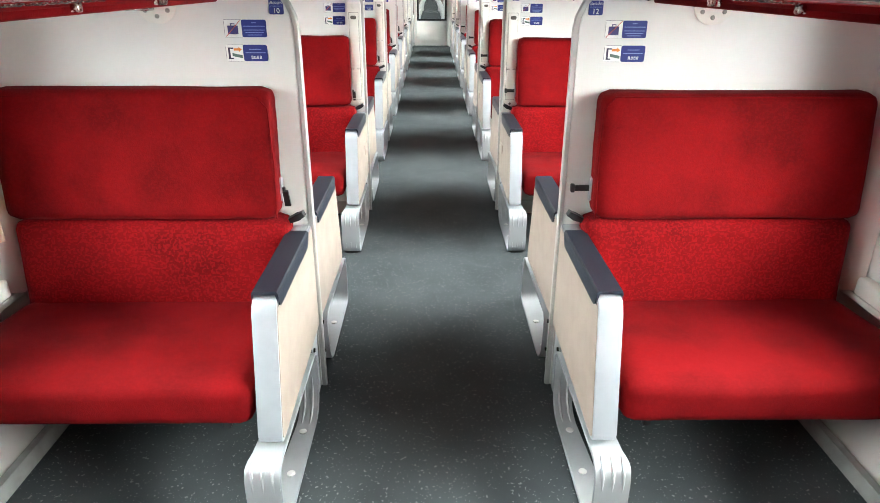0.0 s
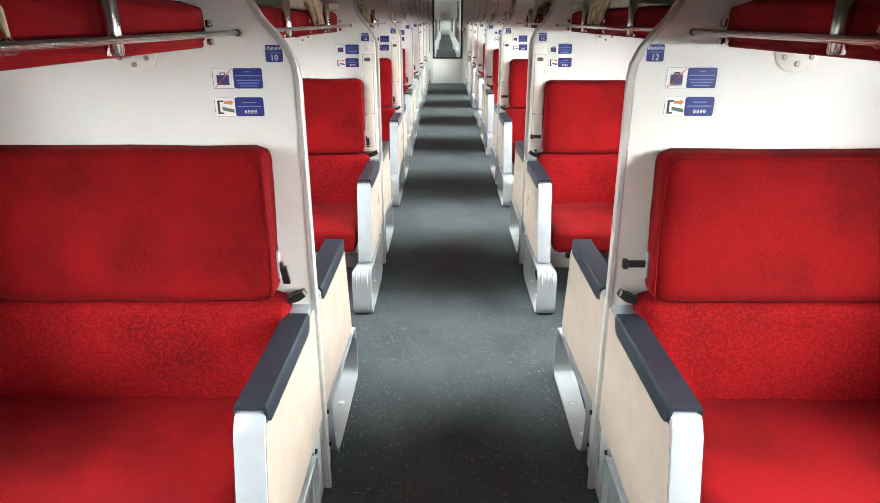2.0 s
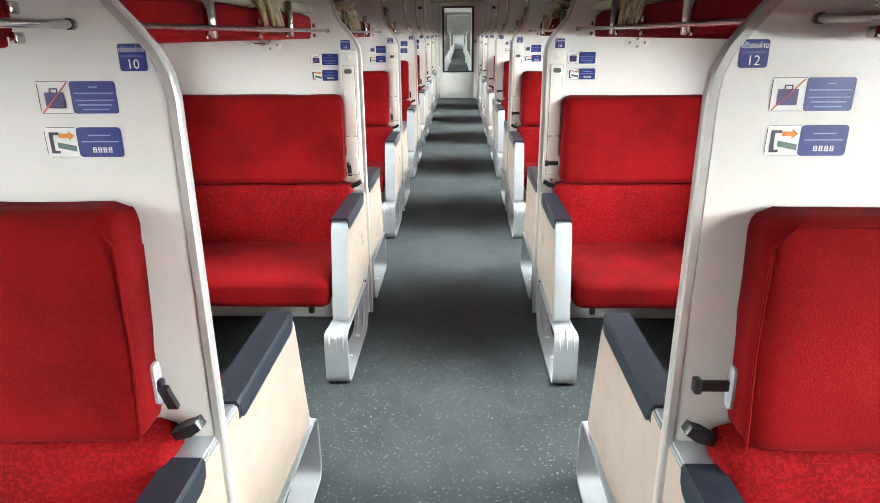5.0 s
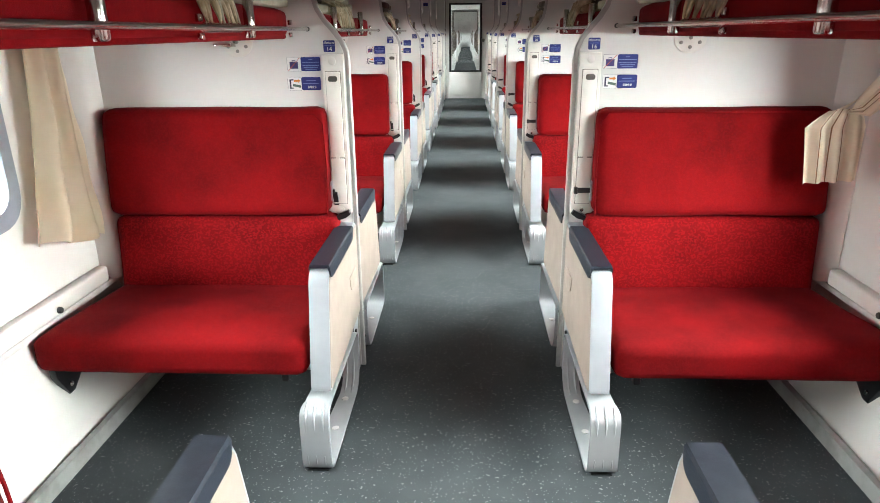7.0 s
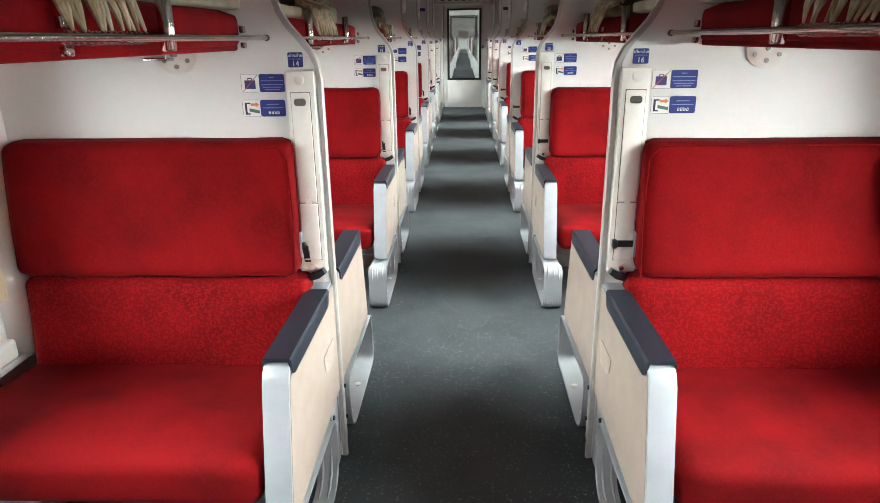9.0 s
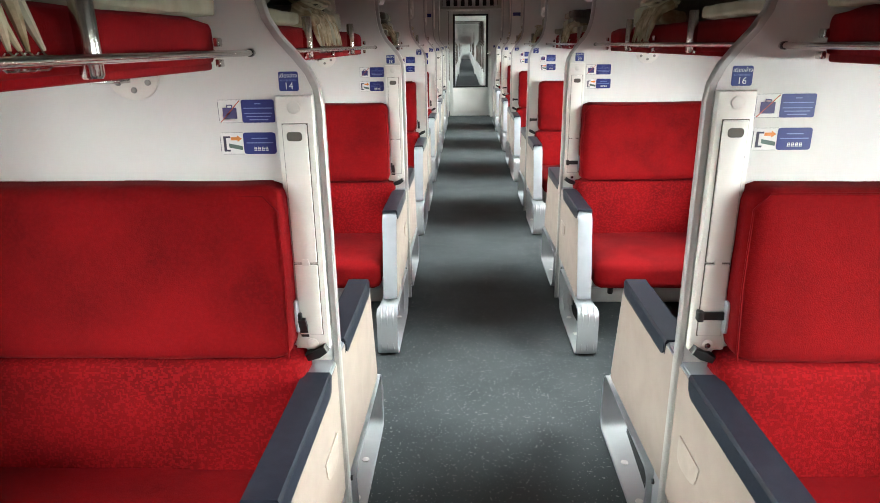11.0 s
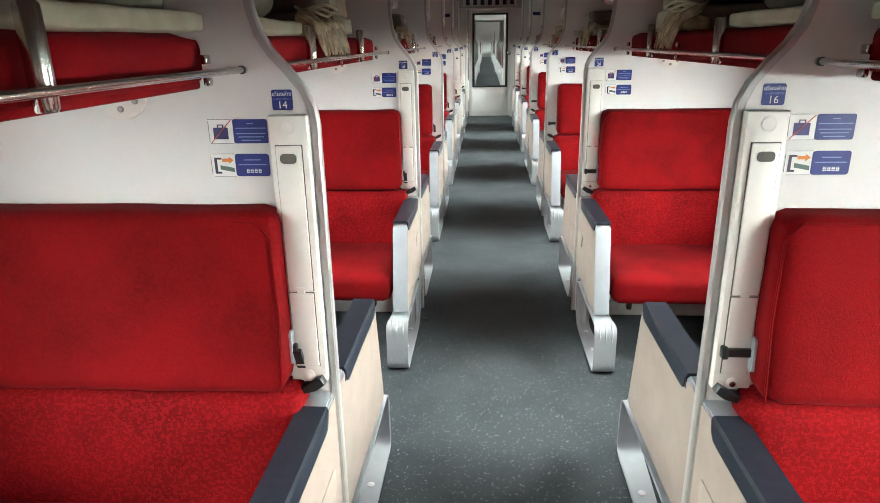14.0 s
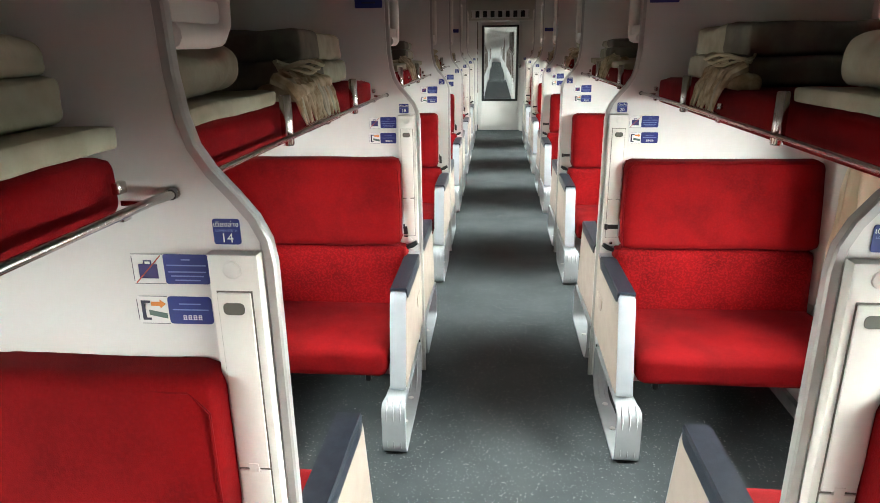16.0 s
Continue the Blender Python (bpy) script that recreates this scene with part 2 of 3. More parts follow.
def part(name, bm, material, parent=None, label="", m=None, sharp=40):
    """Link a bmesh as one mesh object under a thing or a part."""
    if m is not None:
        bm.transform(m)
    bmesh.ops.recalc_face_normals(bm, faces=bm.faces[:])
    me = bpy.data.meshes.new(name)
    bm.to_mesh(me)
    bm.free()
    me.shade_smooth()
    me.set_sharp_from_angle(angle=radians(sharp))
    me.materials.append(material)
    ob = new(name, me)
    ob.parent = parent
    if label:
        ob["label"] = label
    return ob


def thing(name, label, category, group="", kind="", at=(0, 0, 0)):
    ob = new(name)
    ob.location = at
    ob.empty_display_size = 0.05
    return tagged(ob, label, category, group, kind)


B = bmesh.new
XC = 0.008          # the aisle's middle
PITCH = 2.0         # from partition to partition
THICK = 0.018       # of a partition
FIRST, LAST = -1, 6
WALLX = 1.46
END = 13.72
CEILZ = 2.42


def mirror(side, facing):
    """Maps x: out from the aisle, y: away from the partition, z up, to one of a partition's four quarters."""
    return Matrix.Diagonal((side, -1 if facing > 0 else 1, 1, 1))


def base(k, facing):
    return (XC, k * PITCH + (0 if facing > 0 else 0.034), 0)


# ---------- the carriage's shell ----------
part_floor = tagged(part("floor", box(B(), -1.5, 1.5, -3.4, END + 0.3, -0.08, 0), FLOOR), "dark grey vinyl floor with pale specks", "floor", kind="structure")
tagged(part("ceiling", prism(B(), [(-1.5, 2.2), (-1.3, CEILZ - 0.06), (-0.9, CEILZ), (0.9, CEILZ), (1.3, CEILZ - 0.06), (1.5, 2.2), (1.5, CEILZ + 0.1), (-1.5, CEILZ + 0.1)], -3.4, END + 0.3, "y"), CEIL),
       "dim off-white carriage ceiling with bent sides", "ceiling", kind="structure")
WY0, WY1, WZ0, WZ1 = 0.46, 1.495, 0.845, 1.45
for side, word in ((-1, "west"), (1, "east")):
    bm = B()
    xa, xb = side * WALLX, side * (WALLX + 0.08)
    box(bm, xa, xb, -3.4, END + 0.3, -0.05, WZ0)
    box(bm, xa, xb, -3.4, END + 0.3, WZ1, 2.3)
    y = -3.4
    for k in range(FIRST, LAST + (1 if side < 0 else 0)):
        box(bm, xa, xb, y, k * PITCH + WY0, WZ0, WZ1)
        y = k * PITCH + WY1
    box(bm, xa, xb, y, END + 0.3, WZ0, WZ1)
    tagged(part("wall_" + word, bm, WALL, m=Matrix.Translation((XC, 0, 0))), "white carriage side wall with window openings", "wall", kind="structure")
    bm = B()
    prism(bm, [(side * 1.295, 0), (side * 1.443, 0.42), (side * 1.458, 0.42), (side * 1.458, 0)], -3.3, END, "y")
    tagged(part("wainscot_" + word, bm, WALL, m=Matrix.Translation((XC, 0, 0))), "white sloping lower wall panel beside the seats", "wall panel", kind="structure")
    bm = B()
    prism(bm, [(side * 1.277, 0), (side * 1.281, 0.055), (side * 1.302, 0.06), (side * 1.290, 0)], -3.3, END, "y")
    tagged(part("baseboard_" + word, bm, BASEB, m=Matrix.Translation((XC, 0, 0))), "grey skirting along the carriage wall", "skirting", kind="structure")
    bm = B()
    box(bm, side * 1.425, side * 1.457, -3.3, END, 0.422, 0.447, 0.004)
    tagged(part("trim_" + word, bm, STRIPT, m=Matrix.Translation((XC, 0, 0))), "pale ledge strip along the wall", "trim", kind="structure")


def ledge(side):
    g = thing("window_ledge", "white rounded ledge under the carriage window", "ledge", "window ledges", "structure")
    bm = B()
    box(bm, side * 1.415, side * 1.459, 0.16, 1.90, 0.449, 0.515, 0.012, 3)
    top = part("ledge_box", bm, WALL, g)
    bm = B()
    disc(bm, (side * 1.415, 1.56, 0.47), (-side, 0, 0), 0.012, 0.012)
    part("knob", bm, BLACK, top, "small black knob")
    return g


def window(side):
    w = thing("window", "carriage window with rounded grey frame, glaring daylight", "window", "carriage windows", "structure")
    outer = round_poly([(WY0 - 0.05, WZ0 - 0.05), (WY1 + 0.05, WZ0 - 0.05), (WY1 + 0.05, WZ1 + 0.05), (WY0 - 0.05, WZ1 + 0.05)], 0.13, 6)
    inner = round_poly([(WY0 + 0.005, WZ0 + 0.005), (WY1 - 0.005, WZ0 + 0.005), (WY1 - 0.005, WZ1 - 0.005), (WY0 + 0.005, WZ1 - 0.005)], 0.10, 6)
    bm = B()
    rings = []
    for poly, x in ((outer, WALLX - 0.002), (outer, WALLX - 0.016), (inner, WALLX - 0.02), (inner, WALLX + 0.07)):
        rings.append([bm.verts.new((side * x, *p)) for p in poly])
    for u, v in zip(rings, rings[1:]):
        for i in range(len(u)):
            bm.faces.new((u[i], u[(i + 1) % len(u)], v[(i + 1) % len(u)], v[i]))
    part("window_frame", bm, FRAME, w, "blue-grey rounded window frame")
    bm = B()
    prism(bm, inner, side * (WALLX + 0.05), side * (WALLX + 0.056), "x")
    p = part("pane", bm, GLASS, w, "clear glass pane")
    p.visible_shadow = False
    return w


FRAME = mat("window_frame_grey", (0.25, 0.28, 0.33), 0.35, 0.3)
GLASS = bpy.data.materials.new("clear_glass")
GLASS.use_nodes = True
_gn, _gl = GLASS.node_tree.nodes, GLASS.node_tree.links
_clear, _gloss, _both = _gn.new("ShaderNodeBsdfTransparent"), _gn.new("ShaderNodeBsdfGlossy"), _gn.new("ShaderNodeMixShader")
_gloss.inputs["Roughness"].default_value = 0.02
_both.inputs[0].default_value = 0.05
_gl.new(_clear.outputs[0], _both.inputs[1])
_gl.new(_gloss.outputs[0], _both.inputs[2])
_gl.new(_both.outputs[0], _gn["Material Output"].inputs["Surface"])
for side in (-1, 1):
    for first in (window(side), ledge(side)):
        first.location = (XC, FIRST * PITCH, 0)
        for k in range(FIRST + 1, LAST + (1 if side < 0 else 0)):
            copy_thing(first, Matrix.Translation((XC, k * PITCH, 0)))

# added self-lit white sheets, so the view through the panes stays blown out
GLARE = bpy.data.materials.new("glowing_backdrop")
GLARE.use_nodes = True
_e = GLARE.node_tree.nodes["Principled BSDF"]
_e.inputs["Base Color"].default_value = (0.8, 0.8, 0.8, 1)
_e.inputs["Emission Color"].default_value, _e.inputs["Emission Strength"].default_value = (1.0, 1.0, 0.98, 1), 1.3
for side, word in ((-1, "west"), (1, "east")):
    tagged(part("backdrop_" + word, box(B(), side * 6.0, side * 6.1, -12, 30, -1.5, 3.2), GLARE), "glowing white backdrop added outside the windows", "backdrop", kind="structure")

# ---------- partitions ----------
EDGE = [(0.418, 0.02), (0.418, 1.29), (0.423, 1.325), (0.439, 1.36), (0.466, 1.395), (0.498, 1.432), (0.521, 1.47), (0.533, 1.515), (0.541, 1.58), (0.544, 1.7), (0.544, CEILZ)]


def partition(side, column):
    p = thing("partition", "white laminate partition with a curved aisle edge", "partition", "partitions between the berths")
    bm = B()
    prism(bm, [(x + 0.012, z) for x, z in EDGE] + [(1.458, CEILZ - 0.02), (1.458, 0.30), (1.40, 0.02)], 0, -THICK, "y")
    part("panel", bm, WHITE, p, m=mirror(side, 1))
    bm = B()
    rows = []
    h, mid = 0.0115, -THICK / 2
    prof = [(0.006, mid - h), (-0.007, mid - h), (-0.0105, mid - h + 0.0035), (-0.0115, mid), (-0.0105, mid + h - 0.0035), (-0.007, mid + h), (0.006, mid + h), (0.007, mid)]
    for i, (x, z) in enumerate(EDGE):
        a, b = Vector(EDGE[max(i - 1, 0)]), Vector(EDGE[min(i + 1, len(EDGE) - 1)])
        d = (b - a).normalized()
        nx, nz = d.y, -d.x
        rows.append([bm.verts.new((x + 0.004 + u * nx, v, z + u * nz)) for u, v in prof])
    for u, w in zip(rows, rows[1:]):
        for j in range(8):
            bm.faces.new((u[j], u[(j + 1) % 8], w[(j + 1) % 8], w[j]))
    bm.faces.new(rows[0])
    bm.faces.new(rows[-1])
    part("edge_trim", bm, TRIM, p, "grey moulded edge strip", m=mirror(side, 1), sharp=35)
    bm = B()
    box(bm, 0.55, 1.29, 0.001, 0.018, 0.0, 0.085, 0.003)
    part("kick_plate", bm, STRIPT, p, "pale floor strip", m=mirror(side, 1))
    bm = B()
    prism(bm, [(1.372, 0.0005), (1.385, 0.055), (1.40, 0.075), (1.458, 0.085), (1.458, 0.0005)], 0.449, 1.37, "z", 0.003)
    part("corner_cover", bm, WALL, p, "white corner cover strip", m=mirror(side, 1))
    if column:
        bm = B()
        prism(bm, [(0.430, 0.712), (0.512, 0.712), (0.510, 1.312), (0.430, 1.312)], 0.001, 0.028, "y", 0.005)
        col = part("ladder_locker", bm, COLUMN, p, "ivory moulded upright with a lid", m=mirror(side, 1))
        for nm, z0, z1 in (("lid", 0.935, 1.252), ("flap", 0.752, 0.930)):
            bm = B()
            box(bm, 0.444, 0.498, 0.0285, 0.0345, z0, z1, 0.003)
            if nm == "flap":
                box(bm, 0.463, 0.479, 0.0285, 0.0352, 0.928, 0.944)
            part(nm, bm, COLUMN, col, m=mirror(side, 1))
            bm = B()
            box(bm, 0.4425, 0.4995, 0.0281, 0.0292, z0 - 0.0016, z1 + 0.0016)
            part("gap_line", bm, JOINT, col, "dark joint round the lid", m=mirror(side, 1))
        # flat dark plate, no real hollow: the slot's shade is its colour
        bm = B()
        prism(bm, round_poly([(0.455, 1.216), (0.489, 1.216), (0.489, 1.236), (0.455, 1.236)], 0.009, 5), 0.0346, 0.0356, "y")
        part("finger_slot", bm, SLOT, col, "flat finger slot, recess shade put in as dark colour", m=mirror(side, 1))
        for z in (1.288, 0.726):
            bm = B()
            disc(bm, (0.471, 0.028, z), (0, 1, 0), 0.014, 0.004, 18)
            part("cap", bm, COLUMN, col, "round cover cap", m=mirror(side, 1))
        if side > 0:
            bm = B()
            disc(bm, (0.471, 0.031, 0.726), (0, 1, 0), 0.007, 0.003, 14)
            part("lock", bm, STEEL, col, "small steel lock", m=mirror(side, 1))
    return p


COLUMNS = (1, 2, 5, 6)
for side in (-1, 1):
    plain, post = partition(side, False), partition(side, True)
    plain.location = (XC, 0, 0)
    post.location = (XC, PITCH, 0)
    for k in range(FIRST, LAST + 1):
        if k not in (0, 1):
            copy_thing(post if k in COLUMNS else plain, Matrix.Translation((XC, k * PITCH, 0)))

# ---------- end wall and door ----------
bm = B()
for x0, x1, z0, z1 in ((-1.5, -0.42, 0, CEILZ), (0.42, 1.5, 0, CEILZ), (-0.42, 0.42, 2.02, CEILZ)):
    box(bm, x0, x1, END, END + 0.08, z0, z1)
tagged(part("wall_end", bm, WHITE), "white end wall of the carriage round the door", "wall", kind="structure")
tagged(part("wall_rear", box(B(), -1.5, 1.5, -3.5, -3.4, 0, CEILZ), WHITE), "plain white end wall of the carriage", "wall", kind="structure")
door = thing("door_1", "white end door with a tall dark-framed window", "door", kind="structure", at=(XC + 0.012, END + 0.02, 0))
bm = B()
for x0, x1, z0, z1 in ((-0.415, -0.345, 0.02, 2.015), (0.345, 0.415, 0.02, 2.015), (-0.345, 0.345, 1.955, 2.015), (-0.345, 0.345, 0.02, 0.575)):
    box(bm, x0, x1, 0, 0.04, z0, z1, 0.004)
part("door_leaf", bm, WHITE, door)
bm = B()
box(bm, -0.33, 0.33, -0.012, -0.001, 0.08, 0.54, 0.006)
part("kick_panel", bm, WALL, door)
bm = B()
for x0, x1, z0, z1 in ((-0.345, -0.30, 0.575, 1.955), (0.30, 0.345, 0.575, 1.955), (-0.30, 0.30, 1.92, 1.955), (-0.30, 0.30, 0.575, 0.61)):
    box(bm, x0, x1, -0.01, 0.05, z0, z1, 0.004)
part("window_frame", bm, BLACK, door, "dark window frame")
p = part("pane", box(B(), -0.30, 0.30, 0.018, 0.022, 0.61, 1.92), GLASS, door, "clear glass pane")
p.visible_shadow = False
bm = B()
disc(bm, (0.375, -0.001, 1.22), (0, -1, 0), 0.035, 0.02, 20)
part("door_lock", bm, STEEL, door, "round steel lock")
grille = thing("ceiling_vent", "white slotted ventilation grille above the door", "vent", at=(XC, END - 0.37, 2.065))
bm = B()
box(bm, -0.52, 0.52, 0, 0.03, 0, 0.015, 0.003)
box(bm, -0.52, 0.52, 0, 0.03, 0.125, 0.14, 0.003)
part("frame", bm, WHITE, grille)
# dark sheet behind the slats paints the shade of the slots
part("backing", box(B(), -0.515, 0.515, 0.02, 0.028, 0.01, 0.13), DARK_GAP, grille, "dark backing sheet, shade of the slots put in as colour")
for i in range(8):
    part("slat", box(B(), -0.51 + i * 0.136, -0.445 + i * 0.136, 0.0, 0.018, 0.015, 0.125, 0.003), WHITE, grille)
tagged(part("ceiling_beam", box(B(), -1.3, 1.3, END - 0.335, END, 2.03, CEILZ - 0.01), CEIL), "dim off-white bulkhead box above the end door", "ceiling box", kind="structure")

# ---------- seats ----------


def seat(side, facing):
    s = thing("seat", "red velour bench seat with folding back against a partition", "seat", "red bench seats")
    m = mirror(side, facing)
    bm = B()
    soft(bm, 0.50, 1.350, 0.06, 0.612, 0.314, 0.447, 0.04, 16, 0.005, side + facing,
         lambda u, v, w, p: (p.x + 0.085 * max(0, u) ** 2 * (v + 1) / 2, p.y, p.z + (0.010 if w > 0 else 0) * (1 - u * u) * (1 - v * v) - 0.018 * max(0, v - 0.4)))
    part("seat_cushion", bm, RED, s, m=m)
    bm = B()
    soft(bm, 0.480, 1.352, 0.012, 0.15, 0.40, 0.718, 0.035, 16, 0.003, side * 2 + facing,
         lambda u, v, w, p: (p.x, p.y - 0.018 * (w + 1) * (1 if v > -0.5 else 0.2) + 0.006 * (1 - u * u) * max(0, v), p.z))
    part("lower_back", bm, WOVEN, s, "red velour lower backrest with a woven block pattern", m=m)
    bm = B()
    soft(bm, 0.502, 1.362, 0.008, 0.125, 0.722, 1.124 if side < 0 else 1.114, 0.036, 16, 0.003, side * 3 + facing,
         lambda u, v, w, p: (p.x - 0.012 * max(0, u - 0.9) * 10 * max(0, w), p.y - 0.020 * (w + 1) * (1 if v > -0.5 else 0.1) + 0.007 * (1 - u * u) * max(0, v), p.z))
    part("upper_back", bm, RED, s, m=m)
    bm = B()
    tube(bm, [(0.507, 0.112, 0.728), (0.503, 0.098, 0.90), (0.510, 0.085, 1.07), (0.54, 0.083, 1.104), (1.32, 0.083, 1.104)], 0.0026, 6)
    part("piping", bm, RED, s, m=m)
    bm = B()
    prism(bm, round_poly([(0.030, 0.765), (0.056, 0.765), (0.056, 0.845), (0.030, 0.845)], 0.012), 0.496, 0.506, "x", 0.001)
    clip = part("strap_plate", bm, ALU, s, "steel strap plate", m=m)
    bm = B()
    if side < 0:
        ribbon(bm, [(0.050, 0.800), (0.046, 0.790), (0.036, 0.770), (0.026, 0.752), (0.022, 0.742)], 0.010, 0.478, 0.497)
        box(bm, 0.488, 0.503, 0.034, 0.052, 0.788, 0.812, 0.004)
    else:
        box(bm, 0.440, 0.498, 0.034, 0.044, 0.796, 0.816, 0.003)
        box(bm, 0.436, 0.450, 0.026, 0.048, 0.792, 0.819, 0.004)
    part("strap", bm, BLACK, clip, "black plastic strap", m=m)
    bm = B()
    prism(bm, [(0.488, 0.704), (0.462, 0.714), (0.440, 0.728), (0.431, 0.712), (0.452, 0.696), (0.486, 0.686)], 0.020, 0.050, "y", 0.003)
    part("pivot_latch", bm, BLACK, s, "black folding latch", m=m)
    bm = B()
    box(bm, 0.58, 0.605, 0.53, 0.56, 0.262, 0.345, 0.008)
    part("release_catch", bm, BLACK, s, "black catch under the cushion", m=m)
    bm = B()
    box(bm, 0.60, 1.30, 0.10, 0.53, 0.305, 0.335, 0.004)
    part("seat_pan", bm, BLACK, s, "dark seat pan", m=m)
    bm = B()
    prism(bm, [(0.40, 0.32), (0.60, 0.32), (0.60, 0.29), (0.55, 0.20), (0.52, 0.20), (0.42, 0.28)], 1.36, 1.385, "x", 0.003)
    box(bm, 1.31, 1.38, 0.44, 0.55, 0.285, 0.305, 0.004)
    br = part("wall_bracket", bm, BLACK, s, "black steel wall bracket", m=m)
    bm = B()
    disc(bm, (1.359, 0.54, 0.235), (-1, 0, 0), 0.009, 0.006)
    part("bolt", bm, STEEL, br, m=m)
    return s


def armrest(side, facing):
    a = thing("armrest", "cream and aluminium aisle armrest on a looped foot", "armrest", "aisle armrests")
    m = mirror(side, facing)
    outline = round_poly([(0.002, 0.662), (0.535, 0.662), (0.625, 0.256), (0.002, 0.278)], [0, 0.05, 0.03, 0], 6)
    inner = round_poly([(0.002, 0.657), (0.528, 0.657), (0.616, 0.262), (0.002, 0.284)], [0, 0.05, 0.03, 0], 6)
    bm = B()
    prism(bm, outline, 0.4236, 0.489, "x", 0.003)
    body = part("frame", bm, ALU, a, "aluminium armrest frame", m=m)
    bm = B()
    prism(bm, inner, 0.4222, 0.4235, "x")
    part("side_panel", bm, CREAM, body, "cream laminate side panel", m=m)
    bm = B()
    prism(bm, inner, 0.4891, 0.4904, "x")
    part("side_panel", bm, CREAM, body, "cream laminate side panel", m=m)
    bm = B()
    prism(bm, [(0.422, 0.630), (0.4195, 0.664), (0.424, 0.673), (0.488, 0.673), (0.491, 0.664), (0.491, 0.650), (0.486, 0.6635), (0.4285, 0.6635), (0.4245, 0.645)], 0.075, 0.522, "y")
    prism(bm, round_poly([(0.085, 0.664), (0.085, 0.622), (0.512, 0.622), (0.522, 0.664)], [0, 0.025, 0.025, 0]), 0.4195, 0.4244, "x")
    part("pad", bm, PAD, a, "slate grey armrest pad", m=m)
    # the looped foot
    loop = round_poly([(0.10, 0.238), (0.695, 0.238), (0.698, 0.006), (0.125, 0.006)], [0.05, 0.055, 0.05, 0.10], 8)
    bm = B()
    ribbon(bm, loop, 0.009, 0.421, lambda p: 0.484 + 0.031 * min(1, max(0, (p.x - 0.56) / 0.12)), True)
    foot = part("foot_loop", bm, FOOT, a, "bent aluminium foot with ribs", m=m)
    bm = B()
    tube(bm, [(0.4215, y, z) for y, z in loop + loop[:1]], 0.0042, 6, False)
    part("bead", bm, ALU, foot, "bright rounded rim", m=m)
    for x in (0.440, 0.468, 0.496):
        bm = B()
        tube(bm, [(x, 0.655, 0.243), (x, 0.676, 0.236), (x, 0.694, 0.218), (x, 0.699, 0.190), (x, 0.698, 0.14)], [0.002, 0.0042, 0.0046, 0.0042, 0.0015], 10)
        part("rib", bm, FOOT, foot, m=m)
        bm = B()
        tube(bm, [(x, 0.701, 0.07), (x, 0.699, 0.04), (x, 0.685, 0.018)], [0.002, 0.004, 0.002], 8)
        part("rib", bm, FOOT, foot, m=m)
        if x > 0.48:
            continue
        bm = B()
        tube(bm, [(x, 0.215, 0.010), (x, 0.175, 0.020), (x, 0.14, 0.048), (x, 0.125, 0.09), (x, 0.117, 0.14)], [0.002, 0.0045, 0.0055, 0.0045, 0.0015], 8)
        part("rib", bm, FOOT, foot, m=m)
    for d in (0.46, 0.26):
        bm = B()
        disc(bm, (0.455, d, 0.011), (0, 0, 1), 0.013, 0.004, 16)
        part("bolt_cap", bm, PAPER, foot, "pale bolt cap", m=m)
    for d, z in ((0.085, 0.225), (0.085, 0.10)):
        bm = B()
        disc(bm, (0.432, d, z), (-1, 0, 0), 0.008, 0.006)
        part("screw", bm, BLACK, foot, "black screw", m=m)
    bm = B()
    box(bm, 0.435, 0.505, 0.62, 0.685, 0.0, 0.003)
    part("foot_pad", bm, BLACK, foot, "black rubber foot", m=m)
    bm = B()
    box(bm, 0.434, 0.500, 0.002, 0.10, 0.012, 0.262, 0.004)
    part("rear_post", bm, ALU, a, "aluminium rear post", m=m)
    bm = B()
    box(bm, 0.428, 0.488, 0.0, 0.075, 0.660, 0.667, 0.002)
    part("top_cap", bm, ALU, a, "aluminium top plate", m=m)
    return a


def pull(side):
    """A small moulded finger pull on the armrest's aisle side."""
    h = thing("finger_pull", "cream moulded finger pull on the armrest side", "handle", "finger pulls")
    bm = B()
    prism(bm, round_poly([(0.060, 0.500), (0.195, 0.500), (0.180, 0.435), (0.060, 0.425)], [0.004, 0.006, 0.04, 0.03]), 0.419, 0.4246, "x", 0.003)
    part("grip", bm, PULLC, h, m=mirror(side, 1))
    return h


for side in (-1, 1):
    for facing in (1, -1):
        kinds = (seat(side, facing), armrest(side, facing))
        for first in kinds:
            first.location = base(0, facing)
            for k in range(FIRST, LAST + 1):
                if k:
                    copy_thing(first, Matrix.Translation(base(k, facing)))
    first = pull(side)
    first.location = base(1, 1)
    for k in COLUMNS[1:]:
        copy_thing(first, Matrix.Translation(base(k, 1)))

# ---------- upper berths ----------


